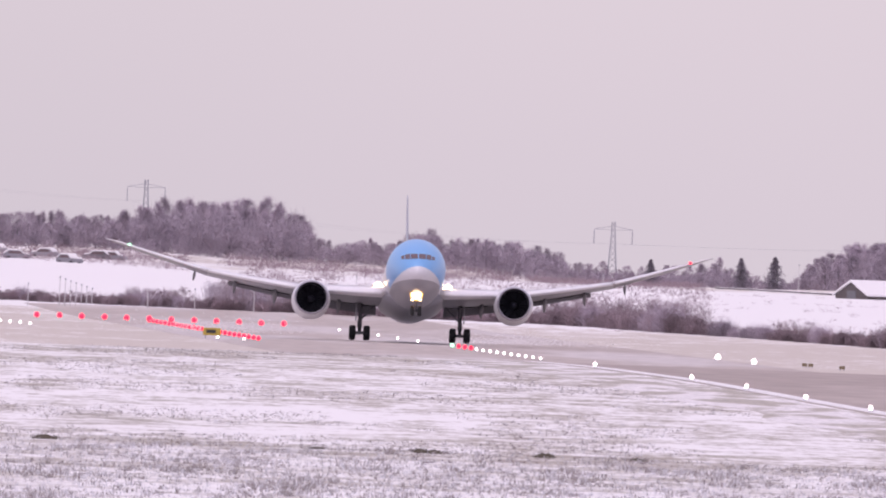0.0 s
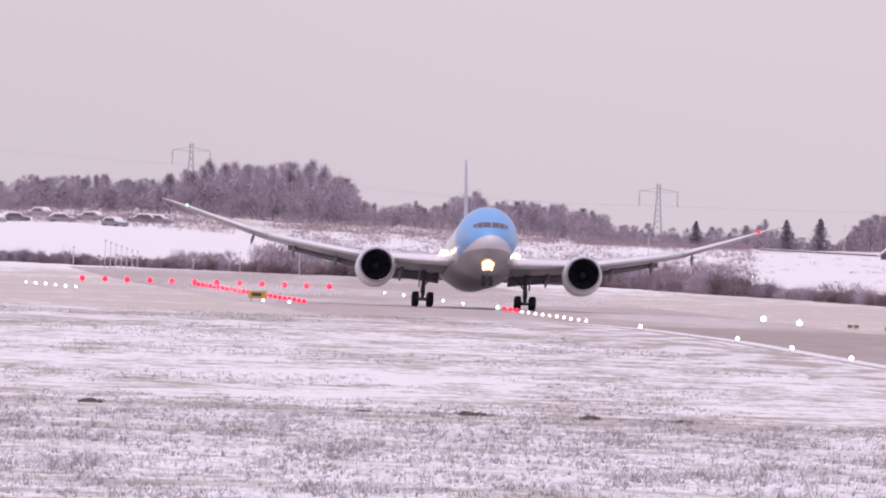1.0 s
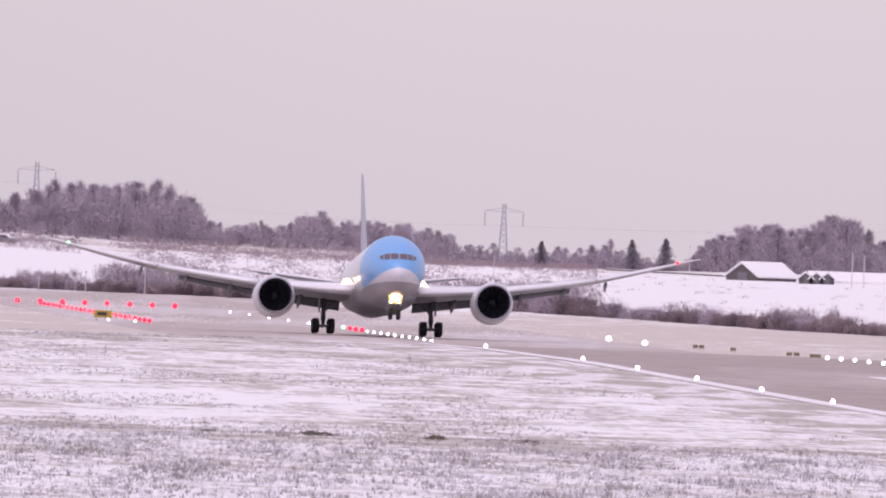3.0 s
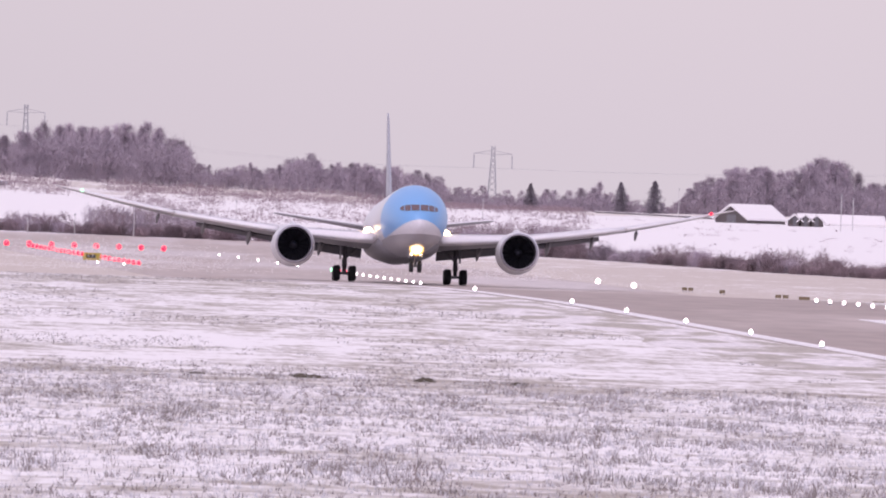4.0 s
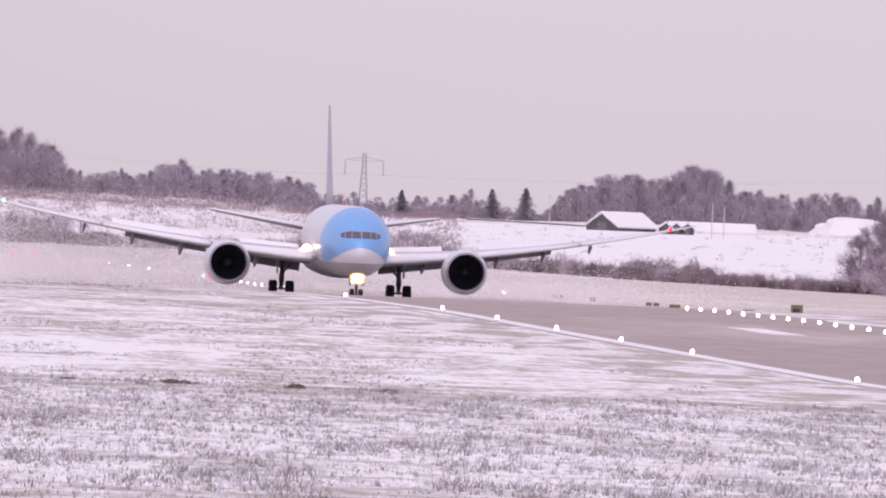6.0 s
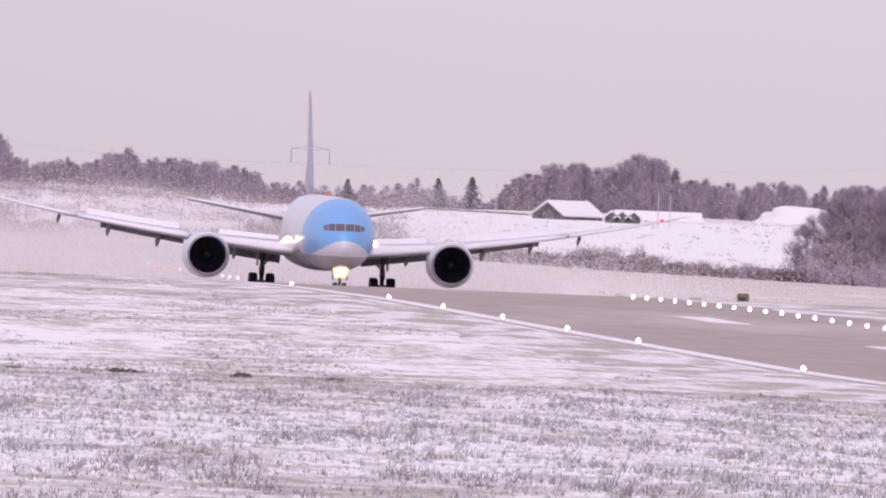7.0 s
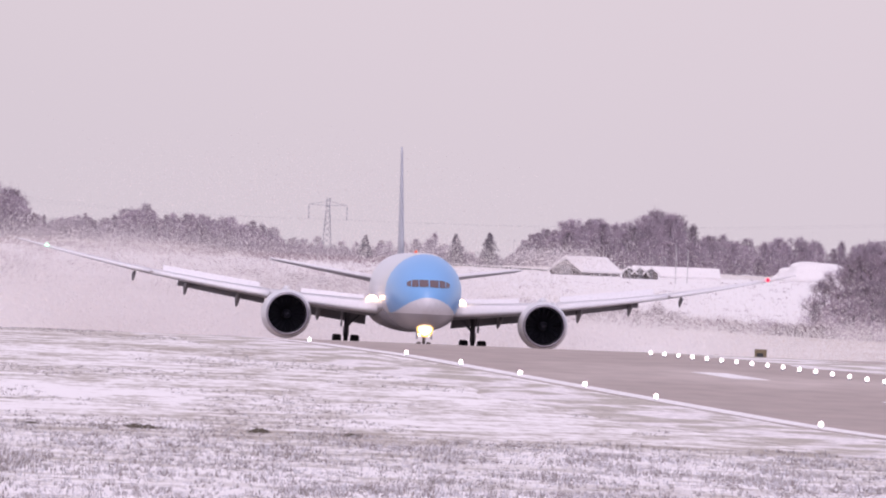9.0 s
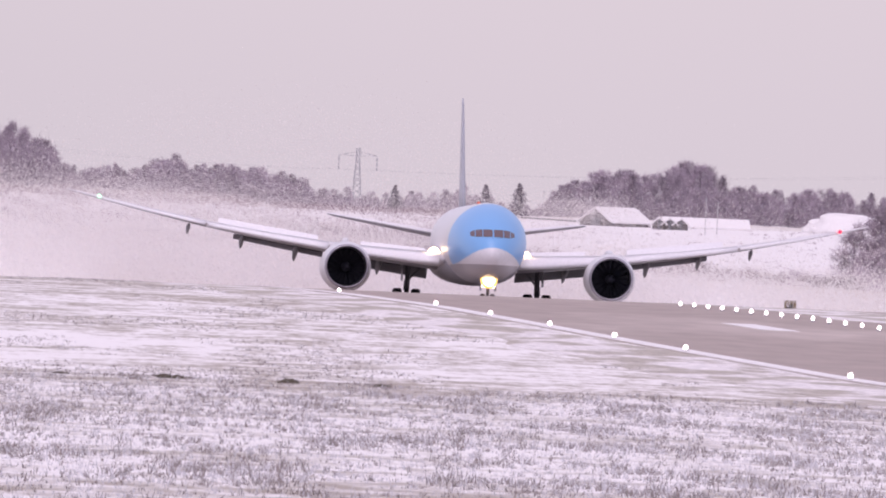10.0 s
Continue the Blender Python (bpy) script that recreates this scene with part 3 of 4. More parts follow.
def airliner():
    a = thing("airliner", label="white wide-body twin-engined airliner with pale blue nose, gear down", category="aeroplane")
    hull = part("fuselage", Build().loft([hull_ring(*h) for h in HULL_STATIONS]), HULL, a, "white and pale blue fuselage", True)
    cockpit_panes(hull)
    rings = []
    for y, w, zb in ((11, 2.2, 2.3), (8, 3.0, 1.85), (2, 3.25, 1.72), (-4, 3.1, 1.8), (-9, 2.2, 2.2)):
        rings.append([(w * math.cos(2 * math.pi * k / 24), y, max(3.2 + (3.2 - zb) * math.sin(2 * math.pi * k / 24), zb)) for k in range(24)])
    part("belly_fairing", Build().loft(rings), WING_GREY_SHADE, a, "grey wing-root fairing", True)
    # fin and tailplanes
    fin = []
    for z, lead, chord, th in ((7.1, -15.6, 8.6, 0.42), (9.0, -17.6, 7.2, 0.36), (12.6, -21.2, 4.8, 0.24), (15.6, -24.2, 2.9, 0.15), (16.15, -25.2, 1.9, 0.09)):
        fin.append([(th * 0.52 * w, lead - c * chord, z) for c, w in ((0, 0), (0.08, 0.7), (0.35, 1), (0.7, 0.6), (1, 0.05), (0.7, -0.6), (0.35, -1), (0.08, -0.7))])
    part("fin", Build().loft(fin), FIN_GREY, a, "tall tail fin", True)
    for s in (-1, 1):
        tail = []
        for x, lead, chord, th in ((0.9, -19.8, 6.0, 0.62), (5.0, -22.6, 4.0, 0.46), (9.3, -25.5, 2.0, 0.28), (9.85, -26.4, 1.0, 0.12)):
            zz = 5.6 + (x - 0.9) * 0.15
            ring = [(s * x, lead - c * chord, zz + h * th) for c, h in ((0, 0), (0.06, 0.4), (0.35, 0.5), (0.7, 0.3), (1, 0), (0.7, -0.3), (0.35, -0.5), (0.06, -0.4))]
            tail.append(ring if s > 0 else ring[::-1])
        tp = part("tailplane", Build().loft(tail), [WING_TOP, WING_GREY_SHADE], a, "grey tailplane", True)
        # the tailplane's downward faces get the same painted shade
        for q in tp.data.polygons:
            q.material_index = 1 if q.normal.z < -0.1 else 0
        wing_piece("inner_wing", s, 2.0, 11.0, a)
        mid = wing_piece("mid_wing", s, 11.0, 20.0, a)
        out = wing_piece("outer_wing", s, 20.0, 30.4, a)
        PLANE[("mid", s)], PLANE[("outer", s)] = mid, out
        # flaps hang below the rear edge
        for x0, x1, host, depth in ((3.3, 8.6, a, 1.25), (11.15, 17.8, mid, 0.6)):
            c = []
            for x, d in ((x0, depth), (x1, depth * 0.8)):
                lead, chord, _ = wing_at(x)
                y, z = lead - chord + 0.75, wing_z(x) - 0.06 - 0.02 * chord
                c.append(((s * x, y, z), (s * x, y - d * 0.82, z - d * 0.57)))
            pts = [c[0][0], c[1][0], c[1][1], c[0][1]]
            part("flap", panel(pts if s > 0 else pts[::-1], 0.14), DARK_GREY, host, "lowered flap")
        for x, host in ((7.0, a), (13.2, mid), (17.2, mid), (21.2, out)):
            lead, chord, _ = wing_at(x)
            y0, zz = lead - chord * 0.5, wing_z(x) - 0.25
            rings = []
            for f, w, h, dz in ((0, 0.04, 0.04, 0), (0.2, 0.18, 0.3, -0.12), (0.6, 0.22, 0.38, -0.3), (0.9, 0.14, 0.26, -0.75), (1.0, 0.03, 0.06, -1.0)):
                g = min(1.0, chord / 6.0)
                rings.append([(s * x + g * w * math.cos(q), y0 - f * (chord * 0.5 + 1.3 * g), zz + g * (dz + h * math.sin(q))) for q in [2 * math.pi * k / 10 for k in range(10)]])
            part("flap_fairing", Build().loft(rings), DARK_GREY, host, smooth=True)
        # spoilers, hinged on top of the wing
        for j, (x0, x1, host) in enumerate(((3.6, 8.4, a), (11.6, 19.0, mid))):
            l0, c0, _ = wing_at(x0)
            l1, c1, _ = wing_at(x1)
            h0 = Vector((s * x0, l0 - c0 * 0.70, wing_z(x0) + 0.14 + 0.05 * (0.5 - 0.7) * c0 + 0.2))
            h1 = Vector((s * x1, l1 - c1 * 0.70, wing_z(x1) + 0.10 + 0.05 * (0.5 - 0.7) * c1 + 0.08))
            back = Vector((0, -1.25 if j == 0 else -0.95, -0.10))
            pts = [p - h0 for p in (h0, h1, h1 + back, h0 + back)]
            sp = part("spoiler", panel(pts if s < 0 else pts[::-1], 0.05), WING_TOP, host, "raised spoiler panel")
            sp.location = h0
            PLANE[("spoiler", s, j)] = (sp, h0, (h1 - h0).normalized())
        engine(a, s)
        main_gear(a, s)
        # wing-root landing lights, drawn oversize to take in their glare
        part("root_light", Build().lathe([(0.0, 0.40), (0.12, 0.44), (0.25, 0.26), (0.28, 0.03)], (s * 3.4, 8.3, 4.0), n=18), LAMP_WARM, a, "lit wing-root landing light", True)
        part("runway_turnoff_light", Build().lathe([(0.0, 0.16), (0.1, 0.2), (0.2, 0.1), (0.22, 0.02)], (s * 2.66, 10.3, 4.35), n=16), LAMP_WARM, a, "lit turn-off light", True)
        lead = wing_at(28.0)[0]
        part("navigation_light", Build().lathe([(-0.2, 0.05), (0.0, 0.14), (0.25, 0.12), (0.35, 0.02)], (s * 28.0, lead, wing_z(28.0) + 0.1), n=12),
             LAMP_GREEN if s > 0 else LAMP_RED, out, "small coloured navigation light", True)
    nose_gear(a)
    part("beacon", Build().lathe([(0, 0.14), (0.15, 0.13), (0.25, 0.04)], (0, 4.0, 7.78), "z", 12), BEACON, a, "small red beacon", True)
    part("antenna", Build().loft([[(-0.03, 12.3, 7.75), (0.03, 12.3, 7.75), (0.03, 11.7, 7.75), (-0.03, 11.7, 7.75)], [(-0.02, 12.0, 8.15), (0.02, 12.0, 8.15), (0.02, 11.75, 8.15), (-0.02, 11.75, 8.15)]]), WHITE, a)
    PLANE["body"] = a


# ---- runway lights, signs ----
def lamp(colour, r, label, group):
    t = thing("runway_light", label=label, category="light", group=group)
    part("base", Build().lathe([(-0.05, 0.12), (0.03, 0.12), (0.05, 0.06), (0.08, 0.06)], (0, 0, 0), "z", 10), GALV, t)
    part("globe", Build().lathe([(0.06, 0.06), (0.08, r * 0.8), (0.08 + r * 0.7, r), (0.08 + r * 1.4, r * 0.75), (0.08 + r * 1.8, 0.02)], (0, 0, 0), "z", 12), colour, t, smooth=True)
    return t


def runway_lights():
    white = lamp(LAMP_WHITE, 0.125, "small lit white runway light on the runway edge", "runway edge lights")
    inset = lamp(LAMP_WHITE, 0.12, "small lit white light along the runway centre line", "centre line lights")
    red = lamp(LAMP_RED, 0.21, "small lit red runway light", "red runway lights")
    redbig = lamp(LAMP_RED, 0.30, "lit red light in a row across the runway end", "runway end lights")
    bright = lamp(LAMP_WHITE, 0.25, "bright lit runway edge light on the far side", "runway edge lights")
    green = lamp(LAMP_GREEN, 0.2, "small lit yellow-green runway light", "runway edge lights")

    def put(src, x, y, first=[]):
        m = pose(x, y, ground_z(x, y) + 0.07)
        if src not in first:
            first.append(src)
            src.matrix_basis = m
        else:
            copy_thing(src, m)

    for k in range(9):
        if k not in (1, 7):
            y = 1171 + 62.6 * k
            put(white, middle(y) - 22.86, y)
    for k in range(-3, 17):
        y = 1449 + 14.85 * k
        put(inset, middle(y), y)
    for k in range(10):
        y = 2268 + 15.0 * k
        put(inset, middle(y), y)
    for y in (2541, 2592, 2644, 2698, 2753):
        put(inset, middle(y), y)
    # three added red lamps standing in for reddish glow reflected off the runway
    for k in range(3):
        put(red, middle(2415 + 14 * k), 2415 + 14 * k)
    put(green, middle(2458), 2458)
    for y in (2348, 2412):
        put(bright, middle(y) + 22.8, y)
    for k in range(6):
        p = spot(-40 + 22 * k, 562 + 4.5 * k, 2680)
        put(white, p.x, 2700 - 16 * k)
    for k in range(12):
        put(redbig, -44.0 + 2.45 * k, 2835 + 3 * (k % 2))
    for k in range(26):
        y = 2450 + 14.2 * k
        put(red, middle(y) - 18.6, y)
    put(white, middle(2462) - 22.0, 2452)
    put(white, middle(2440) - 20.3, 2440)


def airfield_sign(x, y, w, h, label, material=SIGN_YELLOW):
    t = thing("airfield_sign", x, y, ground_z(x, y), label=label, category="sign", group="airfield signs")
    part("panel", Build().box((-w / 2, -0.12, 0.35), (w / 2, 0.12, h), 0.03), material, t)
    part("face", Build().box((-w * 0.32, -0.14, 0.35 + (h - 0.35) * 0.3), (w * 0.22, -0.12, 0.35 + (h - 0.35) * 0.75)), SIGN_DARK, t)
    for s in (-1, 1):
        part("leg", Build().tube((s * w * 0.35, 0, -0.1), (s * w * 0.35, 0, 0.36), 0.05), GALV, t)


# ---- plants ----
def branch_tree(b, rng, p, d, length, r, depth, tips):
    """Limbs that fork and thin out; tips collects where the twigs start."""
    q = p + d * length
    b.tube(p, q, r, r * 0.6, 4)
    tips.append((p.lerp(q, 0.6), d))
    tips.append((q, d))
    if depth == 0:
        return
    for _ in range(rng.choice((2, 3))):
        nd = (d + Vector((rng.uniform(-1, 1), rng.uniform(-1, 1), rng.uniform(-0.2, 0.7))) * 0.7).normalized()
        branch_tree(b, rng, p.lerp(q, rng.uniform(0.5, 1.0)), nd, length * rng.uniform(0.5, 0.75), r * 0.6, depth - 1, tips)


def twig_cloud(b, rng, tips, n, length, width, droop=0.2):
    for p, d in tips:
        for _ in range(n):
            v = (d * 0.5 + Vector((rng.gauss(0, 1), rng.gauss(0, 1), rng.gauss(0.25, 0.7)))).normalized() * length * rng.uniform(0.5, 1.2)
            side = Vector((rng.uniform(-1, 1), rng.uniform(-1, 1), rng.uniform(-0.4, 0.4))).normalized() * width
            o = p + Vector((rng.gauss(0, 1), rng.gauss(0, 1), rng.gauss(0, 0.8))) * length * 0.3
            k = len(b.v)
            b.v += [tuple(o - side), tuple(o + side), tuple(o + v)]
            b.f.append((k, k + 1, k + 2))


def bare_tree(seed, height, spread, label, upright=0.0, twigs=6):
    """A leader with limbs from near the ground to the top, and a haze of fine twigs."""
    rng = random.Random(seed)
    t = thing("bare_tree", label=label, category="tree", group="winter woods")
    wood, tips, crown = Build(), [], Build()
    lean = Vector((rng.uniform(-0.06, 0.06), rng.uniform(-0.06, 0.06), 1)) * height * 0.86
    wood.tube((0, 0, -0.4), lean * 0.5, height * 0.026, height * 0.016, 8)
    wood.tube(lean * 0.5, lean, height * 0.016, height * 0.004, 6)
    tips.append((lean, Vector((0, 0, 1))))
    for k in range(17):
        f = 0.14 + 0.8 * k / 17 + rng.uniform(-0.03, 0.03)
        a = 2.4 * k + rng.uniform(-0.5, 0.5)
        reach = spread * height * (0.34 * math.sin(math.pi * min(1.0, 0.22 + 0.80 * f)) + 0.05)
        d = Vector((math.cos(a), math.sin(a), 0.45 + upright + 0.5 * f)).normalized()
        branch_tree(wood, rng, lean * f, d, reach * rng.uniform(0.45, 0.75), height * 0.010 * (1.2 - f), 2, tips)
    twig_cloud(crown, rng, tips, twigs * 2, height * 0.085, height * 0.0021)
    top = max(v[2] for v in crown.v)
    for b in (wood, crown):
        b.v = [(x * height / top, y * height / top, z * height / top) for x, y, z in b.v]
    part("trunk", wood, BARK, t)
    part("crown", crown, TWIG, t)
    return t


def shrub(seed, height, width, label, material, dense=260, group="hedgerow"):
    rng = random.Random(seed)
    t = thing("shrub", label=label, category="shrub", group=group)
    stems, twig, tips = Build(), Build(), []
    for k in range(12):
        p = Vector((rng.uniform(-0.4, 0.4) * width, rng.uniform(-0.3, 0.3) * width, -0.1))
        d = Vector((rng.uniform(-0.5, 0.5), rng.uniform(-0.5, 0.5), 1)).normalized()
        L = height * rng.uniform(0.35, 0.7)
        (stems if k == 0 else twig).tube(p, p + d * L, 0.035, 0.02, 4)
        for j in range(6):
            tips.append((p + d * L * (0.15 + 0.17 * j), d))
    twig_cloud(twig, rng, tips, dense // 12, height * 0.36, 0.026)
    part("stem", stems, BARK, t)
    part("crown", twig, material, t)
    return t


def conifer(seed, height, width):
    rng = random.Random(seed)
    t = thing("conifer", label="dark green spire-shaped conifer at the wood edge", category="tree", group="conifers")
    part("trunk", Build().tube((0, 0, -0.3), (0, 0, height * 0.97), height * 0.02, 0.03, 7), BARK, t)
    b = Build()
    for k in range(46):
        f = k / 46
        z = height * (0.06 + 0.93 * f)
        reach = width * 0.5 * (1 - f) ** 0.85 + 0.12
        for j in range(14):
            a = rng.uniform(0, 6.28)
            r = reach * rng.uniform(0.65, 1.15)
            r *= rng.choice((0.6, 0.9, 1.0, 1.25))
            tip = Vector((math.cos(a) * r, math.sin(a) * r, z - r * 0.3))
            for q in range(7):
                g = (q + rng.random()) / 7
                o = Vector((0, 0, z)).lerp(tip, g)
                v = Vector((rng.gauss(0, 1), rng.gauss(0, 1), rng.gauss(-0.4, 0.5))).normalized() * height * 0.045
                s = Vector((rng.uniform(-1, 1), rng.uniform(-1, 1), rng.uniform(-1, 1))).normalized() * height * 0.016
                i = len(b.v)
                b.v += [tuple(o - s), tuple(o + s), tuple(o + v)]
                b.f.append((i, i + 1, i + 2))
    part("foliage", b, NEEDLE, t)
    return t


def scatter(src, places):
    """The first stands at the first place, its copies at the others: x, y, size, turn."""
    for k, (x, y, s, turn) in enumerate(places):
        m = pose(x, y, ground_z(x, y) - 0.1, 0, 0, turn)
        if k == 0:
            src.matrix_basis = m
            src.scale = (s, s, s)
        else:
            c = copy_thing(src, m)
            c.scale = (s, s, s)


# outline of the woods: bearing, top of the crowns in ticks
WOODS = [(-140, 372), (-90, 378), (-40, 376), (0, 374), (60, 369), (110, 370), (150, 373), (185, 382), (220, 364), (260, 360), (300, 346), (340, 344), (375, 350), (410, 352), (450, 352), (490, 350),
         (520, 360), (545, 402), (585, 430), (620, 426), (660, 428), (700, 428), (735, 408), (765, 402), (790, 420), (830, 422), (860, 416), (895, 420), (930, 432), (970, 436), (1000, 455),
         (1040, 466), (1090, 470), (1130, 472), (1190, 472), (1230, 458), (1270, 460), (1300, 468), (1340, 488), (1400, 492), (1440, 458), (1480, 442), (1520, 426), (1560, 420),
         (1600, 440), (1640, 424), (1675, 410), (1710, 420), (1750, 462), (1800, 455), (1850, 466), (1900, 462), (1950, 464), (2000, 474), (2050, 468), (2110, 470), (2180, 470)]


def woods():
    kinds = [bare_tree(3, 8, 0.75, "leafless brown deciduous tree in a winter wood", 0.2), bare_tree(8, 8, 0.95, "broad leafless tree with fine purple-brown twigs"),
             bare_tree(21, 8, 0.45, "tall narrow leafless tree with upright limbs", 0.9), bare_tree(34, 8, 0.8, "leafless tree with a dense round crown", 0.1, 8)]
    rng = random.Random(5)
    where = [[], [], [], []]
    us, vs = zip(*WOODS)
    u = -150
    while u < 2200:
        for d in (4330, 4560):
            uu = u + rng.uniform(-10, 10) + (9 if d > 4400 else 0)
            v = float(np.interp(uu, us, vs)) + rng.uniform(-6, 11) + (4 if d < 4400 else -4)
            p = spot(uu, v, d)
            h = p.z - ground_z(p.x, d)
            if h > 1.5:
                k = 2 if 180 < uu < 530 and rng.random() < 0.55 else (3 if 1420 < uu < 1720 and rng.random() < 0.6 else rng.randrange(4))
                where[k].append((p.x, d + rng.uniform(-60, 60), h / 8.0, rng.uniform(0, 360)))
        u += rng.uniform(13, 22)
    for src, places in zip(kinds, where):
        scatter(src, places)


def brush(name, places, material, label, seed, per=46, width=0.03):
    """Many bushes too far to tell apart, as one tangle of twigs: x, y, height, spread."""
    rng = random.Random(seed)
    b = Build()
    for x, y, h, w in places:
        z = ground_z(x, y)
        tips = []
        for _ in range(9):
            f = rng.random()
            tips.append((Vector((x + rng.gauss(0, 0.45) * w * (1.1 - 0.5 * f), y + rng.gauss(0, 0.4) * w, z + h * 0.75 * f)), Vector((0, 0, 1))))
        twig_cloud(b, rng, tips, per // 9, h * 0.30, width)
    tagged(new(name, b.mesh(name, material)), label, "bushes", kind="stuff")


def saplings(stands):
    """Stands of thin upright stems with a few side twigs: bearings from and to, distance, height, count."""
    rng = random.Random(63)
    b = Build()
    for lo, hi, d0, h0, n in stands:
        for _ in range(n):
            d = d0 + rng.uniform(-25, 25)
            p = foot(rng.uniform(lo, hi), 540, d)
            h = h0 * rng.uniform(0.55, 1.1)
            top = p + Vector((rng.gauss(0, 0.09) * h, 0, h))
            b.tube(p, top, 0.05, 0.02, 4)
            twig_cloud(b, rng, [(p.lerp(top, f), Vector((0, 0, 1.6))) for f in (0.3, 0.5, 0.65, 0.8, 0.92)], 7, h * 0.16, 0.016)
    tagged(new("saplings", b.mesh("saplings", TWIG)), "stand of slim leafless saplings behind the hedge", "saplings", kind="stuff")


def hedges():
    low = shrub(2, 2.0, 2.6, "leafless red-brown hawthorn in a hedgerow", TWIG_RED, 330)
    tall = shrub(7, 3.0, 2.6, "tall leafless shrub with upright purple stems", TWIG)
    rng = random.Random(9)
    a, b, far, scrub = [], [], [], []
    # along the far edge of the airfield: bearing, distance, height
    line = [(-150, 3215, 0.75), (100, 3200, 0.75), (330, 3190, 0.9), (380, 3180, 1.0), (560, 3170, 1.0), (960, 3145, 1.0), (1020, 3135, 1.45), (1200, 3055, 1.4), (1250, 3035, 1.05), (1320, 3010, 0.75), (1380, 2985, 0.75), (1470, 2940, 0.95), (1568, 2880, 1.05),
            (1700, 2830, 0.95), (1900, 2760, 0.75), (1985, 2730, 0.9), (2200, 2690, 1.0)]
    lu, ld, lh = zip(*line)
    u = -150
    while u < 2200:
        d, h = float(np.interp(u, lu, ld)), float(np.interp(u, lu, lh))
        p = spot(u + rng.uniform(-6, 6), 540, d)
        (a if rng.random() < 0.72 else b).append((p.x, d + rng.uniform(-6, 6), h * rng.uniform(0.65, 1.15), rng.uniform(0, 360)))
        for r in range(4):
            far.append((p.x + rng.uniform(-1.0, 1.0), d + 10 + rng.uniform(0, 18), h * rng.uniform(0.9, 2.0), 1.6))
        u += rng.uniform(11, 18)
    for lo, hi, d, s in ((380, 560, 3260, 1.15), (960, 1250, 3180, 1.2), (230, 330, 3240, 0.7), (1370, 1440, 3010, 0.75), (1560, 1700, 2910, 0.95)):
        u = lo
        while u < hi:
            p = spot(u, 540, d)
            far.append((p.x, d + rng.uniform(-30, 40), 3.0 * s * rng.uniform(0.7, 1.1), 1.3))
            u += rng.uniform(3, 6)
    for _ in range(2500):
        u, d = rng.uniform(400, 1240), 4270 - 800 * rng.random() ** 1.6
        u += max(0, 4000 - d) * 0.16
        if u < 1250 and noise.noise((u * 0.02, d * 0.006, 2.0)) > -0.22:
            scrub.append((spot(u, 500, d).x, d, rng.uniform(0.4, 1.2), rng.uniform(1.2, 3.5)))
    for _ in range(750):
        u, d = rng.uniform(-140, 330), rng.uniform(3830, 4250)
        scrub.append((spot(u, 500, d).x, d, rng.uniform(0.4, 1.2), rng.uniform(1.0, 2.6)))
    for _ in range(230):
        u, d = rng.uniform(1050, 2000), rng.uniform(3000, 3900)
        scrub.append((spot(u, 500, d).x, d, rng.uniform(0.2, 0.5), rng.uniform(0.6, 1.6)))
    scatter(low, a)
    scatter(tall, b)
    saplings([(360, 600, 3250, 2.9, 260), (225, 300, 3250, 1.7, 50), (985, 1120, 3190, 2.2, 120)])
    brush("hedgerow_tangle", far, TWIG_RED, "tangle of leafless purple-brown hedge bushes", 41, 150)
    brush("scrub", scrub, TWIG_RED, "low brown scrub poking through the snow", 42, 54, 0.035)
    # undergrowth that closes the foot of the woods
    under = []
    us, vs = zip(*WOODS)
    u = -150
    while u < 2200:
        for d in (4290, 4420):
            v = float(np.interp(u, us, vs))
            p = spot(u + rng.uniform(-8, 8), v, d)
            h = p.z - ground_z(p.x, d)
            if h > 0.6:
                under.append((p.x, d + rng.uniform(-25, 25), h * (rng.uniform(0.55, 0.92) if u < 1000 else rng.uniform(0.3, 0.75)), 2.0))
        u += rng.uniform(4, 8)
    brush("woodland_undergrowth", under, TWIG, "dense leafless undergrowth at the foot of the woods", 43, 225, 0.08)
    big = bare_tree(55, 9, 0.9, "dense dark thicket tree beside the runway", 0.1, 13)
    tagged(big, group="thicket")
    spots, low_brush = [], []
    for u, top, d in ((1968, 530, 2800), (2010, 505, 2790), (2028, 485, 2770), (2040, 468, 2760), (2065, 462, 2750), (2090, 464, 2740), (2115, 468, 2735), (2145, 470, 2720), (2180, 466, 2720), (2020, 540, 2720), (2050, 530, 2700), (2095, 535, 2690), (2140, 530, 2680)):
        p = spot(u, top, d)
        h = p.z - ground_z(p.x, d)
        spots.append((p.x, d, h / 9.0, u * 7.0 % 360))
        for _ in range(5):
            low_brush.append((p.x + rng.uniform(-2, 2), d - 10 + rng.uniform(-8, 20), h * rng.uniform(0.35, 0.8), 2.2))
    scatter(big, spots)
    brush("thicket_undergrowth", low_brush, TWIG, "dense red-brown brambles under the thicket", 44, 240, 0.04)


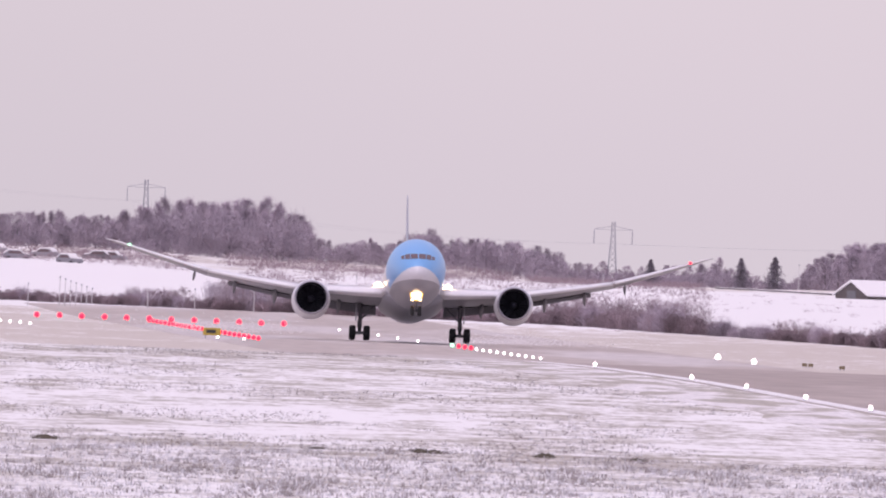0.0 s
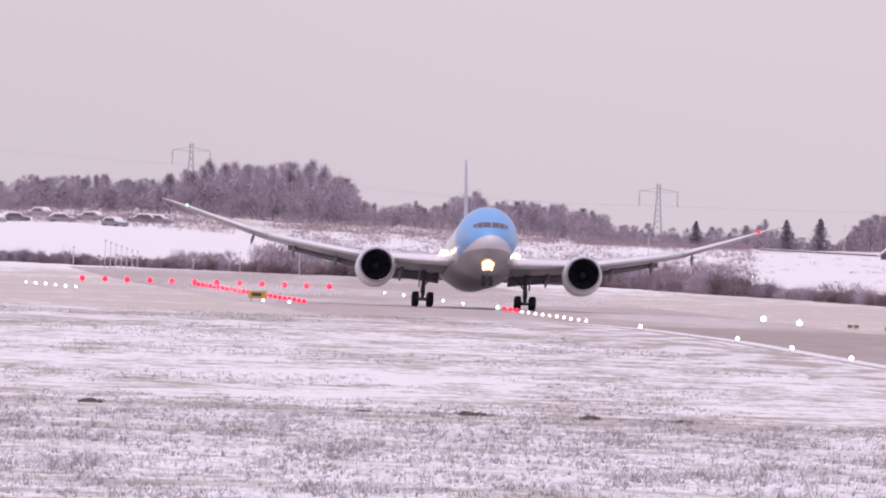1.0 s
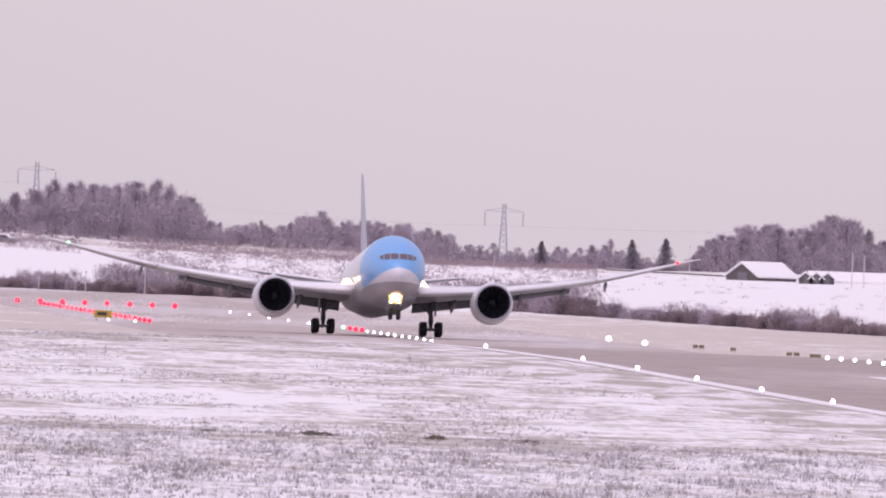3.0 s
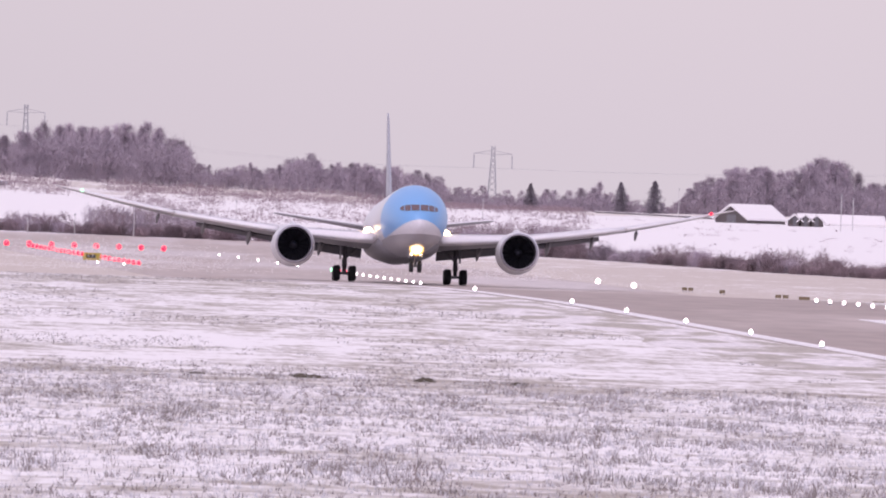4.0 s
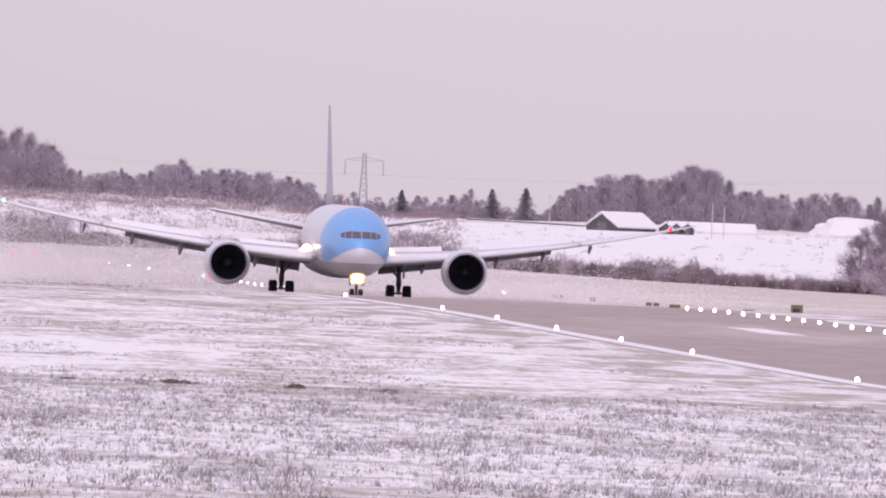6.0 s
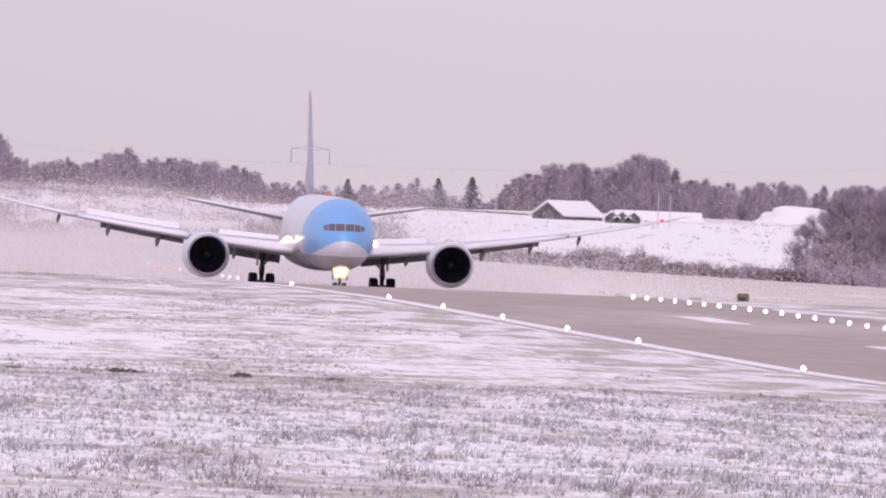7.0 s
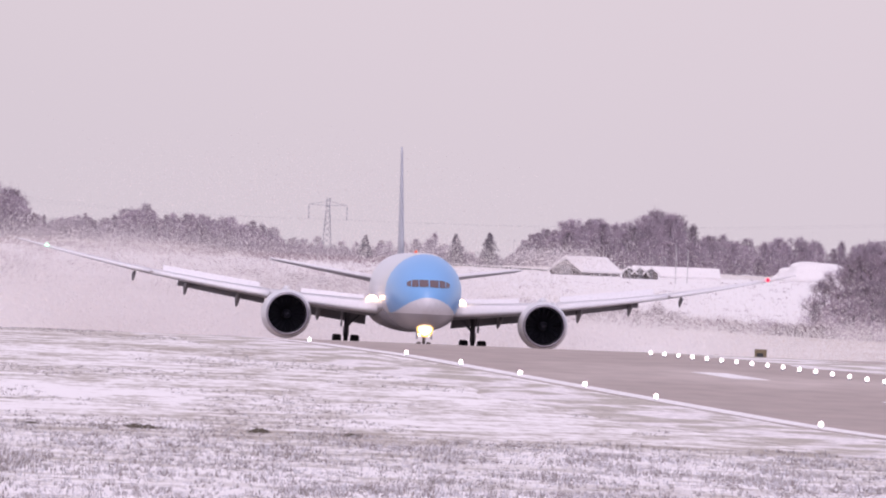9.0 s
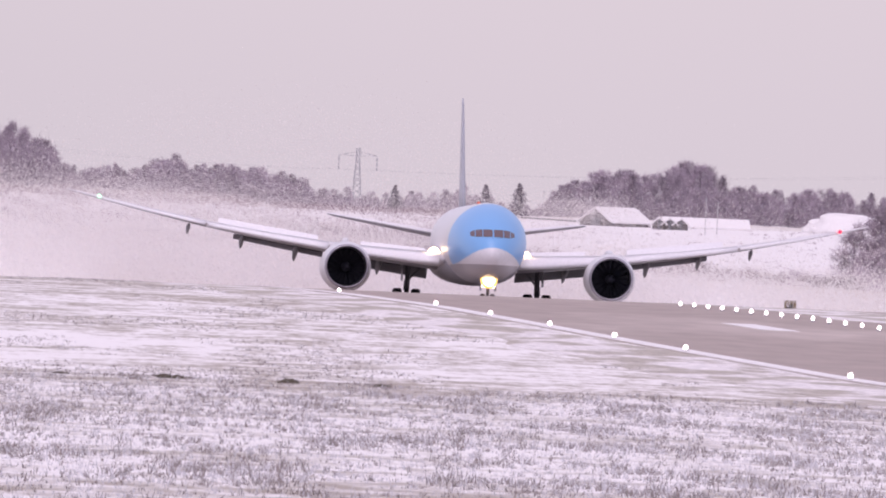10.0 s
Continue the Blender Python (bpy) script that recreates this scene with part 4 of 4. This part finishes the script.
def grass_field():
    """Frozen stalks and tussocks in the foreground and on the swell before the runway."""
    rng = random.Random(77)
    brown, frost = Build(), Build()
    def tuft(b, x, y, h, n):
        z = ground_z(x, y) - 0.02
        for _ in range(n):
            a, r = rng.uniform(0, 6.28), rng.uniform(0, h * 0.7)
            o = Vector((x + math.cos(a) * r, y + math.sin(a) * r, z))
            tip = o + Vector((rng.gauss(0, 0.38) * h, rng.gauss(0, 0.3) * h, h * rng.uniform(0.6, 1.2)))
            w = h * rng.uniform(0.05, 0.10)
            k = len(b.v)
            b.v += [(o.x - w, o.y, o.z), (o.x + w, o.y, o.z), tuple(tip)]
            b.f.append((k, k + 1, k + 2))
    for _ in range(44000):
        y = 380 + 640 * rng.random() ** 0.8
        x = rng.uniform(-900, 1400) / F * y
        g = noise.noise((x * 0.35, y * 0.02, 3.0)) + 0.6 * noise.noise((x * 1.4, y * 0.08, 9.0))
        if g > 0.0 or rng.random() < 0.25:
            tuft(brown if rng.random() < 0.56 else frost, x, y, rng.uniform(0.06, 0.17) * (1.35 if g > 0.3 else 1.0), 4)
        elif rng.random() < 0.4:
            tuft(frost, x, y, rng.uniform(0.05, 0.12), 3)
    for _ in range(38000):
        y = 1010 + 800 * rng.random()
        x = rng.uniform(-900, 1400) / F * y
        if x > middle(y) - 31.5:
            continue
        g = noise.noise((x * 0.09, y * 0.013, 1.0)) + 0.5 * noise.noise((x * 0.5, y * 0.05, 7.0))
        if g > 0.12:
            tuft(brown if rng.random() < 0.75 else frost, x, y, rng.uniform(0.06, 0.16), 4)
    tagged(new("grass", brown.mesh("grass", BLADE)), "frozen brown-green grass stalks above the snow", "grass", kind="stuff")
    tagged(new("frosted_grass", frost.mesh("frosted_grass", FROST)), "frost-white grass stalks in the snow", "grass", kind="stuff")


def tussock(u, v, d, w, h, seed):
    """A dark lump of turf."""
    p = foot(u, v, d)
    rng = random.Random(seed)
    t = thing("tussock", p.x, p.y, p.z - 0.03, label="dark tussock of turf standing out of the snow", category="turf", group="tussocks")
    rings = []
    for f, r in ((0, 1.0), (0.4, 0.95), (0.75, 0.7), (1.0, 0.3)):
        rings.append([(math.cos(a) * w / 2 * r * rng.uniform(0.8, 1.1), math.sin(a) * 0.3 * r, h * f * rng.uniform(0.8, 1.1)) for a in [2 * math.pi * k / 12 for k in range(12)]])
    part("clod", Build().loft(rings), SOIL, t)
    b = Build()
    twig_cloud(b, rng, [(Vector((rng.uniform(-w / 2, w / 2), rng.uniform(-0.2, 0.2), h * 0.4)), Vector((0, 0, 1))) for _ in range(26)], 6, h * 0.8, 0.012)
    part("stalk", b, SOIL, t)


# ---- buildings, vehicles, masts behind the airfield ----
def gabled(name, u, v, d, w, l, eave, ridge, turn, label, group="", windows=True):
    """A small building: dark walls, gable ends, a thick snow-laden roof."""
    p = foot(u, v, d)
    t = thing(name, p.x, p.y, p.z - 0.2, turn, label, "building", group)
    body = Build().loft([[(-l / 2, -w / 2, 0), (-l / 2, w / 2, 0), (-l / 2, w / 2, eave), (-l / 2, 0, ridge), (-l / 2, -w / 2, eave)],
                         [(l / 2, -w / 2, 0), (l / 2, w / 2, 0), (l / 2, w / 2, eave), (l / 2, 0, ridge), (l / 2, -w / 2, eave)]])
    part("wall", body, BRICK_WALL, t, "dark boarded walls")
    o = 0.35
    for s in (-1, 1):
        k = (ridge - eave) / (w / 2)
        lo = (s * (w / 2 + o), eave - o * k)
        part("roof", Build().loft([[(x, lo[0], lo[1] + 0.03), (x, 0, ridge + 0.03), (x, 0, ridge + 0.33), (x, lo[0], lo[1] + 0.28)] for x in (-l / 2 - o, l / 2 + o)]), SNOW, t, "roof slope under thick snow")
    part("door", Build().box((-l / 2 - 0.06, -w * 0.14, 0.1), (-l / 2 - 0.002, w * 0.14, min(2.0, eave + 0.6))), DARK_GREY, t, "dark plank door")
    for k in (-0.3, 0.0, 0.3) if windows else ():
        part("window", Build().box((l * k - 0.5, -w / 2 - 0.05, 1.0), (l * k + 0.5, -w / 2 - 0.002, eave - 0.3)), GLASS, t, "dark window")
    return t


def parked_car(u, v, d, turn, seed):
    p = foot(u, v, d)
    rng = random.Random(seed)
    t = thing("parked_car", p.x, p.y, p.z - 0.32, turn, "parked car under a thick cap of snow", "car", "parked cars")
    side = [(-2.1, 0.35), (2.1, 0.35), (2.15, 0.7), (1.9, 0.9), (1.0, 0.98), (0.4, 1.45), (-1.2, 1.48), (-1.85, 1.0), (-2.15, 0.9)]
    part("body", Build().loft([[(x, y, z) for x, z in side] for y in (-0.82, 0.82)]), CAR_PAINT, t)
    cap = [(-2.0, 0.97), (-1.25, 1.49), (0.42, 1.47), (1.02, 1.0), (1.9, 0.92), (1.8, 1.08), (1.0, 1.16), (0.45, 1.66), (-1.2, 1.70), (-1.95, 1.15)]
    part("snow_cap", Build().loft([[(x, y, z + 0.02) for x, z in cap] for y in (-0.78, 0.78)]), SNOW, t, "thick snow on roof and bonnet")
    for x in (-1.3, 1.3):
        for y in (-0.75, 0.75):
            part("wheel", Build().lathe([(-0.1, 0.2), (-0.1, 0.31), (0.1, 0.31), (0.1, 0.2)], (x, y, 0.31), "y", 12), TYRE, t)
    for s in (-1, 1):
        part("side_window", Build().add([(-1.4, s * 0.825, 1.0), (0.85, s * 0.825, 1.0), (0.35, s * 0.825, 1.38), (-1.1, s * 0.825, 1.38)], [(0, 1, 2, 3)]), GLASS, t)


def power_pylon(u, top_v, arm_w, d, turn):
    p = spot(u, top_v, d)
    g = ground_z(p.x, d)
    h = p.z - g
    t = thing("power_pylon", p.x, d, g, turn, "grey lattice electricity pylon rising behind the trees", "pylon", "power pylons")
    r = 0.055
    def half(z):
        f = z / h
        return 0.85 - 0.55 * min(f / 0.85, 1)
    for sx in (-1, 1):
        for sy in (-1, 1):
            rings = [[(sx * half(z) + dx * r, sy * half(z) + dy * r, z) for dx, dy in ((-1, -1), (1, -1), (1, 1), (-1, 1))] for z in (-0.2, h * 0.85, h)]
            part("leg", Build().loft(rings), GALV, t)
    for side in range(4):
        ca, sa = (1, 0, -1, 0)[side], (0, 1, 0, -1)[side]
        for k in range(10):
            z0, z1 = h * k / 10, h * (k + 1) / 10
            for q in (-1, 1):
                a0, a1 = half(z0), half(z1)
                p0 = (ca * a0 - sa * q * a0, sa * a0 + ca * q * a0, z0)
                p1 = (ca * a1 + sa * q * a1, sa * a1 - ca * q * a1, z1)
                part("brace", Build().tube(p0, p1, r * 0.6, r * 0.6, 4), GALV, t)
    za = h - 1.5
    for s in (-1, 1):
        w = arm_w / 2
        part("cross_arm", Build().tube((s * 0.25, 0.25, za), (s * w, 0, za + 0.1), r, r, 4).tube((s * 0.25, -0.25, za), (s * w, 0, za + 0.1), r, r, 4).tube((s * 0.25, 0, za + 0.7), (s * w, 0, za + 0.1), r, r, 4), GALV, t)
        part("insulator", Build().tube((s * w, 0, za + 0.1), (s * w, 0, za - 2.6), 0.05, 0.05, 5).lathe([(k * 0.4 - 2.6, 0.06 + 0.06 * (k % 2)) for k in range(7)], (s * w, 0, za), "z", 6), GALV, t)
    return Vector((p.x, d, g + za)), arm_w / 2


def power_line(a, b, sag):
    """A cable hanging between two points."""
    bd = Build()
    pts = [a.lerp(b, k / 24) - Vector((0, 0, sag * (1 - (k / 12 - 1) ** 2))) for k in range(25)]
    for p, q in zip(pts[:-1], pts[1:]):
        bd.tube(p, q, 0.012, 0.012, 4)
    tagged(new("power_line", bd.mesh("power_line", GALV)), "thin overhead power cable between the pylons", "cable", "power lines")


def post(u, v, d, h, label, name="mast", category="post", group="approach masts", r=0.06):
    p = foot(u, v, d)
    t = thing(name, p.x, p.y, p.z - 0.1, label=label, category=category, group=group)
    part("pole", Build().tube((0, 0, 0), (0, 0, h), r, r * 0.7, 8), GALV_PALE, t)
    part("cap", Build().lathe([(0, r), (0.05, r * 1.8), (0.16, r * 1.6), (0.2, 0.02)], (0, 0, h), "z", 8), GALV, t)
    return t


def mound(u, v, d, w, h):
    """A snow-laden earth bank with a flat top."""
    p = foot(u, v, d)
    t = thing("earth_bank", p.x, p.y, p.z - 0.2, label="flat-topped bank under clean snow", category="bank")
    rings = []
    for f, r in ((0, 1.0), (0.3, 0.9), (0.62, 0.74), (0.85, 0.66), (0.97, 0.55), (1.0, 0.3)):
        rings.append([(math.cos(a) * w / 2 * r * (1 + 0.3 * noise.noise((math.cos(a) * 2, math.sin(a) * 2, f * 3))), math.sin(a) * w * 0.5 * r,
                       h * (f + 0.16 * noise.noise((math.cos(a) * 3, math.sin(a) * 3, f)))) for a in [2 * math.pi * k / 32 for k in range(32)]])
    part("slope", Build().loft(rings), SNOW, t, smooth=True)


def boundary_wall(points, h):
    """A low dark wall with snow on its coping."""
    t = thing("boundary_wall", label="low dark boundary wall capped with snow", category="wall")
    pts = [foot(u, v, d) for u, v, d in points]
    part("course", Build().loft([[(p.x, p.y - 0.2, p.z - 0.3), (p.x, p.y + 0.2, p.z - 0.3), (p.x, p.y + 0.2, p.z + h), (p.x, p.y - 0.2, p.z + h)] for p in pts]), BRICK_WALL, t)
    part("snow_cap", Build().loft([[(p.x, p.y - 0.24, p.z + h), (p.x, p.y + 0.24, p.z + h), (p.x, p.y + 0.15, p.z + h + 0.07), (p.x, p.y - 0.15, p.z + h + 0.07)] for p in pts]), SNOW, t)


def marker_board(u, v, d, w):
    """A low dark board on two short legs in the verge."""
    p = foot(u, v, d)
    t = thing("marker_board", p.x, d, p.z, label="low dark marker board on short legs in the verge", category="marker", group="marker boards")
    part("board", Build().box((-w / 2, -0.06, 0.14), (w / 2, 0.06, 0.42), 0.02), SIGN_BROWN, t)
    for q in (-1, 1):
        part("leg", Build().tube((q * w * 0.32, 0, -0.1), (q * w * 0.32, 0, 0.16), 0.04, 0.04, 6), GALV, t)


def fence():
    """Pale posts and two wires along the foot of the wood."""
    rng = random.Random(12)
    t = thing("fence", label="post and wire fence along the foot of the wood", category="fence")
    tops = []
    for k in range(36):
        p = foot(430 + 16.5 * k + rng.uniform(-3, 3), 480, 4215)
        h = 1.25 + rng.uniform(-0.12, 0.15)
        part("post", Build().tube((p.x, p.y, p.z - 0.2), (p.x + rng.uniform(-0.06, 0.06), p.y, p.z + h), 0.075, 0.06, 6), POST_WOOD, t)
        tops.append(Vector((p.x, p.y, p.z)))
    for z in (0.55, 1.0):
        b = Build()
        for p, q in zip(tops[:-1], tops[1:]):
            b.tube(p + Vector((0, 0, z)), q + Vector((0, 0, z)), 0.012, 0.012, 3)
        part("wire", b, GALV, t)


def beyond():
    gabled("barn", 1540, 520, 3850, 7.2, 7.4, 0.8, 2.7, 40, "dark barn with a steep snow-covered roof", "farm buildings", False)
    for k, u in enumerate((1618, 1637, 1657)):
        gabled("shed", u, 530, 3800, 1.9, 3.0, 1.0, 1.75, 90, "small dark shed with snowy gable roof", "farm buildings", False)
    gabled("low_barn", 1700, 528, 3880, 5.0, 12.4, 0.35, 1.5, 4, "long low building with a flat snowy roof", "farm buildings", False)
    rng = random.Random(31)
    for k in range(9):
        parked_car(-130 + 42 * k + rng.uniform(-9, 9), 455, rng.choice((3830, 3880, 3930, 3980, 4030, 4080, 4130)), rng.uniform(-50, 50) + (180 if k % 2 else 0), k)
    for u, d, tv in ((1152, 4240, 457), (1312, 4230, 455), (1372, 4220, 453)):
        p = spot(u, tv, d)
        if u == 1152:
            src, base = conifer(4, 6.0, 5.6), []
        base.append((p.x, d, (p.z - ground_z(p.x, d)) / 6.0, u % 360))
    scatter(src, base)
    a, wa = power_pylon(260, 318, 7.0, 4780, 8)
    b, wb = power_pylon(1086, 393, 7.0, 4740, -6)
    c = spot(2350, 430, 4700)
    e = spot(-500, 260, 4820)
    for s in (-1, 1):
        power_line(a + Vector((s * wa, 0, -2.5)), b + Vector((s * wb, 0, -2.5)), 1.6)
        power_line(b + Vector((s * wb, 0, -2.5)), c + Vector((s * 3, 0, 0)), 1.6)
        power_line(e + Vector((s * 3, 0, 0)), a + Vector((s * wa, 0, -2.5)), 1.6)
    for k in range(7):
        post(106 + 9.6 * k, 520, 3120 + 12 * k, 3.6 - 0.28 * k, "slim pale approach-light mast before the hedge")
    for u, d, h in ((50, 3120, 2.7), (262, 3140, 1.8), (345, 3150, 2.6), (450, 3150, 2.8), (630, 3400, 3.4), (1066, 3700, 3.0), (1412, 4000, 4.4)):
        post(u, 530, d, h, "slim grey post at the airfield boundary", group="boundary posts")
    for u, d, h in ((1700, 3720, 5.2), (1721, 3740, 4.6)):
        post(u, 530, d, h, "tall thin white mast beside the farm", group="farm masts", r=0.08)
    mound(1950, 560, 3900, 11.0, 3.0)
    mound(1912, 560, 3910, 7.0, 2.1)
    boundary_wall([(1265, 512, 4060), (1380, 515, 4030), (1485, 518, 4000)], 0.22)
    airfield_sign(spot(375, 600, 2466).x, 2466, 1.7, 1.05, "yellow airfield sign board beside the runway edge")
    airfield_sign(spot(1851, 669, 2050).x, 2050, 0.95, 1.55, "small weathered brown airfield sign on the far verge", SIGN_BROWN)
    for u, v, d, w in ((1424, 630, 2330, 0.45), (1435, 631, 2330, 0.45), (1590, 637, 2250, 0.5), (1603, 638, 2250, 0.5), (1636, 641, 2230, 0.95), (1762, 646, 2190, 0.5), (1773, 647, 2190, 0.5), (1491, 627, 2300, 0.5)):
        marker_board(u, v, d, w)
    fence()
    for u, v, w, h, k in ((744, 796, 0.55, 0.2, 1), (768, 796, 0.6, 0.18, 2), (965, 800, 0.9, 0.2, 3), (80, 768, 1.0, 0.2, 4), (560, 790, 0.6, 0.12, 5), (1128, 830, 0.6, 0.15, 6)):
        tussock(u, v, 1010, w, h, k)


# ---- blown snow ----
SPRAY = []


def snow_spray(x, y, sx, sy, sz, start, drift, thick, seed, grain=0.088):
    """A cloud of fine snow grains that the engines lift off the runway: start is when it begins to rise."""
    rng = np.random.default_rng(seed)
    n = int(7.0 / grain ** 2 * sx * sz * thick)
    count = 34
    lumps = rng.normal(0, 1, (count, 3)) * (sx * 0.85, sy, sz * 0.7)
    lumps[:, 2] = np.abs(lumps[:, 2])
    size = rng.uniform(0.10, 0.42, count)
    pick = rng.integers(0, count, n)
    o = lumps[pick] + rng.normal(0, 1, (n, 3)) * size[pick][:, None] * (sx, sy, sz)
    loose = rng.random(n) < 0.5
    o[loose] = rng.normal(0, 1, (loose.sum(), 3)) * (sx * 1.1, sy, sz * 0.75)
    o[:, 2] = np.abs(o[:, 2])
    v = (o[:, None, :] + rng.uniform(-grain, grain, (n, 3, 3))).reshape(-1, 3)
    me = bpy.data.meshes.new("snow_spray")
    me.vertices.add(3 * n)
    me.vertices.foreach_set("co", v.astype(np.float32).ravel())
    me.loops.add(3 * n)
    me.loops.foreach_set("vertex_index", np.arange(3 * n, dtype=np.int32))
    me.polygons.add(n)
    me.polygons.foreach_set("loop_start", np.arange(0, 3 * n, 3, dtype=np.int32))
    me.update(calc_edges=True)
    me.materials.append(FLAKE)
    ob = tagged(new("snow_spray", me), "cloud of snow powder blown up by the engines", "snow", kind="stuff")
    SPRAY.append((ob, x, y, sz, start, drift))


def sprays():
    k = 0
    # thin mist where the wheels touch
    for y, start, off in ((2640, -2.0, -15), (2600, -2.0, 16), (2500, 0.6, -16), (2440, 1.4, 16), (2410, 2.0, -17)):
        k += 1
        snow_spray(middle(y) + off, y, 4.5, 12, 0.8, start, -0.6, 0.5, 80 + k)
    # beside and behind the engines
    for y, start, size in ((2345, 2.9, 0.45), (2310, 3.6, 0.6), (2270, 4.3, 0.8), (2215, 4.9, 0.95), (2170, 5.5, 1.05), (2125, 6.3, 1.2), (2085, 7.2, 1.25), (2045, 8.1, 1.2)):
        for q in (-1, 1):
            k += 1
            snow_spray(middle(y) + q * (20 if q > 0 else 25), y + 25, (11 if q > 0 else 15) * size, 20, (1.9 if q > 0 else 3.0) * size, start, q * 1.3, 1.6 if q > 0 else 1.8, 100 + k)
    # the haze that hangs over the runway behind
    snow_spray(middle(2345) - 12, 2360, 20, 30, 4.4, 3.8, -0.6, 1.0, 140, 0.056)
    snow_spray(middle(2290) - 8, 2310, 24, 30, 5.4, 5.0, -0.5, 1.45, 141, 0.056)
    snow_spray(middle(2230) - 8, 2250, 28, 25, 5.8, 6.3, -0.5, 1.55, 142, 0.056)


def bird(key):
    t = thing("bird", label="small dark bird flying low over the airfield", category="bird")
    part("body", Build().lathe([(-0.16, 0.02), (-0.1, 0.035), (0, 0.06), (0.1, 0.05), (0.15, 0.035), (0.2, 0.01)], (0, 0, 0), "y", 8), SIGN_DARK, t, smooth=True)
    for s in (-1, 1):
        part("wing", Build().loft([[(s * 0.03, 0.08, 0.02), (s * 0.03, -0.06, 0.02), (s * 0.03, -0.06, 0.04), (s * 0.03, 0.08, 0.04)],
                                   [(s * 0.24, 0.0, 0.12), (s * 0.24, -0.08, 0.12), (s * 0.24, -0.08, 0.13), (s * 0.24, 0.0, 0.13)]]), SIGN_DARK, t)
    PLANE[key] = t


airliner()
runway_lights()
woods()
hedges()
grass_field()
beyond()
sprays()
bird("bird")
bird("second_bird")


def motions():
    """Touchdown, roll-out, spoilers rising and wings settling."""
    a = PLANE["body"]
    # seconds, place of the main wheels, pitch, heading off the runway, bank
    way = [(0, -2.96, 2540, 0.67, 5.1, 1.39, 0.27), (1, -1.10, 2484, 0.32, 4.9, 3.0, -0.7), (2, 1.43, 2420, 0.43, 3.64, 3.71, 0.1), (3.5, 5.64, 2324, 0.07, 3.5, 3.76, 0.08),
           (4, 7.08, 2290, 0.04, 2.65, 3.2, -0.08), (5, 9.85, 2227, 0.0, 1.1, 2.91, -0.3), (6.5, 13.8, 2136, 0.04, -0.33, 3.18, -0.2), (7, 15.06, 2105, 0.07, -0.3, 3.2, -0.2),
           (8.5, 18.62, 2027, 0.12, 0.2, 2.3, -0.5), (9, 19.7, 2003, 0.26, 0.2, 2.27, -0.48), (10, 21.62, 1947, 0.33, 0.7, 2.36, -0.34)]
    walk(a, [(t, pose(x, y, z, 0, 0, 180 + head) @ pose(0, 0, 0, pitch, 0, 0) @ pose(0, 0, 0, 0, bank, 0)) for t, x, y, z, pitch, head, bank in way])
    for q in (-1, 1):
        walk(PLANE[("gear", q)], [(t, pose(0, 0, -g)) for t, g in ((0, 0.5), (1, 0.3), (2, 0.38), (3, 0.1), (3.6, 0.0), (10, 0.0))])
    for s in (-1, 1):
        mids, outs = [], []
        for t, f in ((0, 0.77), (1, 0.85), (2, 0.55), (3, 0.40), (4, 0.24), (5, 0.1), (6.5, 0.02), (7.5, 0.02), (9, 0.1), (10, 0.15)):
            m = Matrix.Translation((s * 11, 0, wing_z(11))) @ pose(0, 0, 0, 0, -s * 5.5 * f, 0) @ Matrix.Translation((-s * 11, 0, -wing_z(11)))
            o = m @ Matrix.Translation((s * 20, 0, wing_z(20))) @ pose(0, 0, 0, 0, -s * 6.5 * f, 0) @ Matrix.Translation((-s * 20, 0, -wing_z(20)))
            mids.append((t, m))
            outs.append((t, o))
        walk(PLANE[("mid", s)], mids)
        walk(PLANE[("outer", s)], outs)
        for j in (0, 1):
            sp, h, axis = PLANE[("spoiler", s, j)]
            rows = []
            for t, ang in ((0, 0), (3.0, 0), (3.6, 8), (4.2, 40), (5.0, 50), (10, 50)):
                rows.append((t, Matrix.Translation(h) @ Matrix.Rotation(radians(-s * ang), 4, axis)))
            walk(sp, rows)
    for ob, x, y, tall, start, drift in SPRAY:
        z, low = ground_z(x, y), -4.2 * tall - 1.0
        rows = []
        for t in (0, max(start - 0.1, 0.05), start + 0.5, start + 1.2, start + 2.2, 10):
            if rows and t <= rows[-1][0]:
                continue
            f = min(max((t - start) / 1.8, 0), 1)
            f = f * f * (3 - 2 * f)
            rows.append((min(t, 10), pose(x + drift * max(t - start, 0), y, z + low * (1 - f) + 0.08 * max(t - start - 1.8, 0))))
            if t >= 10:
                break
        walk(ob, rows)
    for key, u0, v0, t0, du, dv in (("bird", 447, 332, 4.5, 551, -155), ("second_bird", 1960, 122, 8.5, 240, 60)):
        rows = []
        for k in range(11):
            p = spot(u0 + du * (k - t0), v0 + dv * (k - t0), 1400)
            rows.append((k, Matrix.Translation(p) @ pose(0, 0, 0, 0, 12 * (-1) ** k, -80)))
        walk(PLANE[key], rows)


motions()
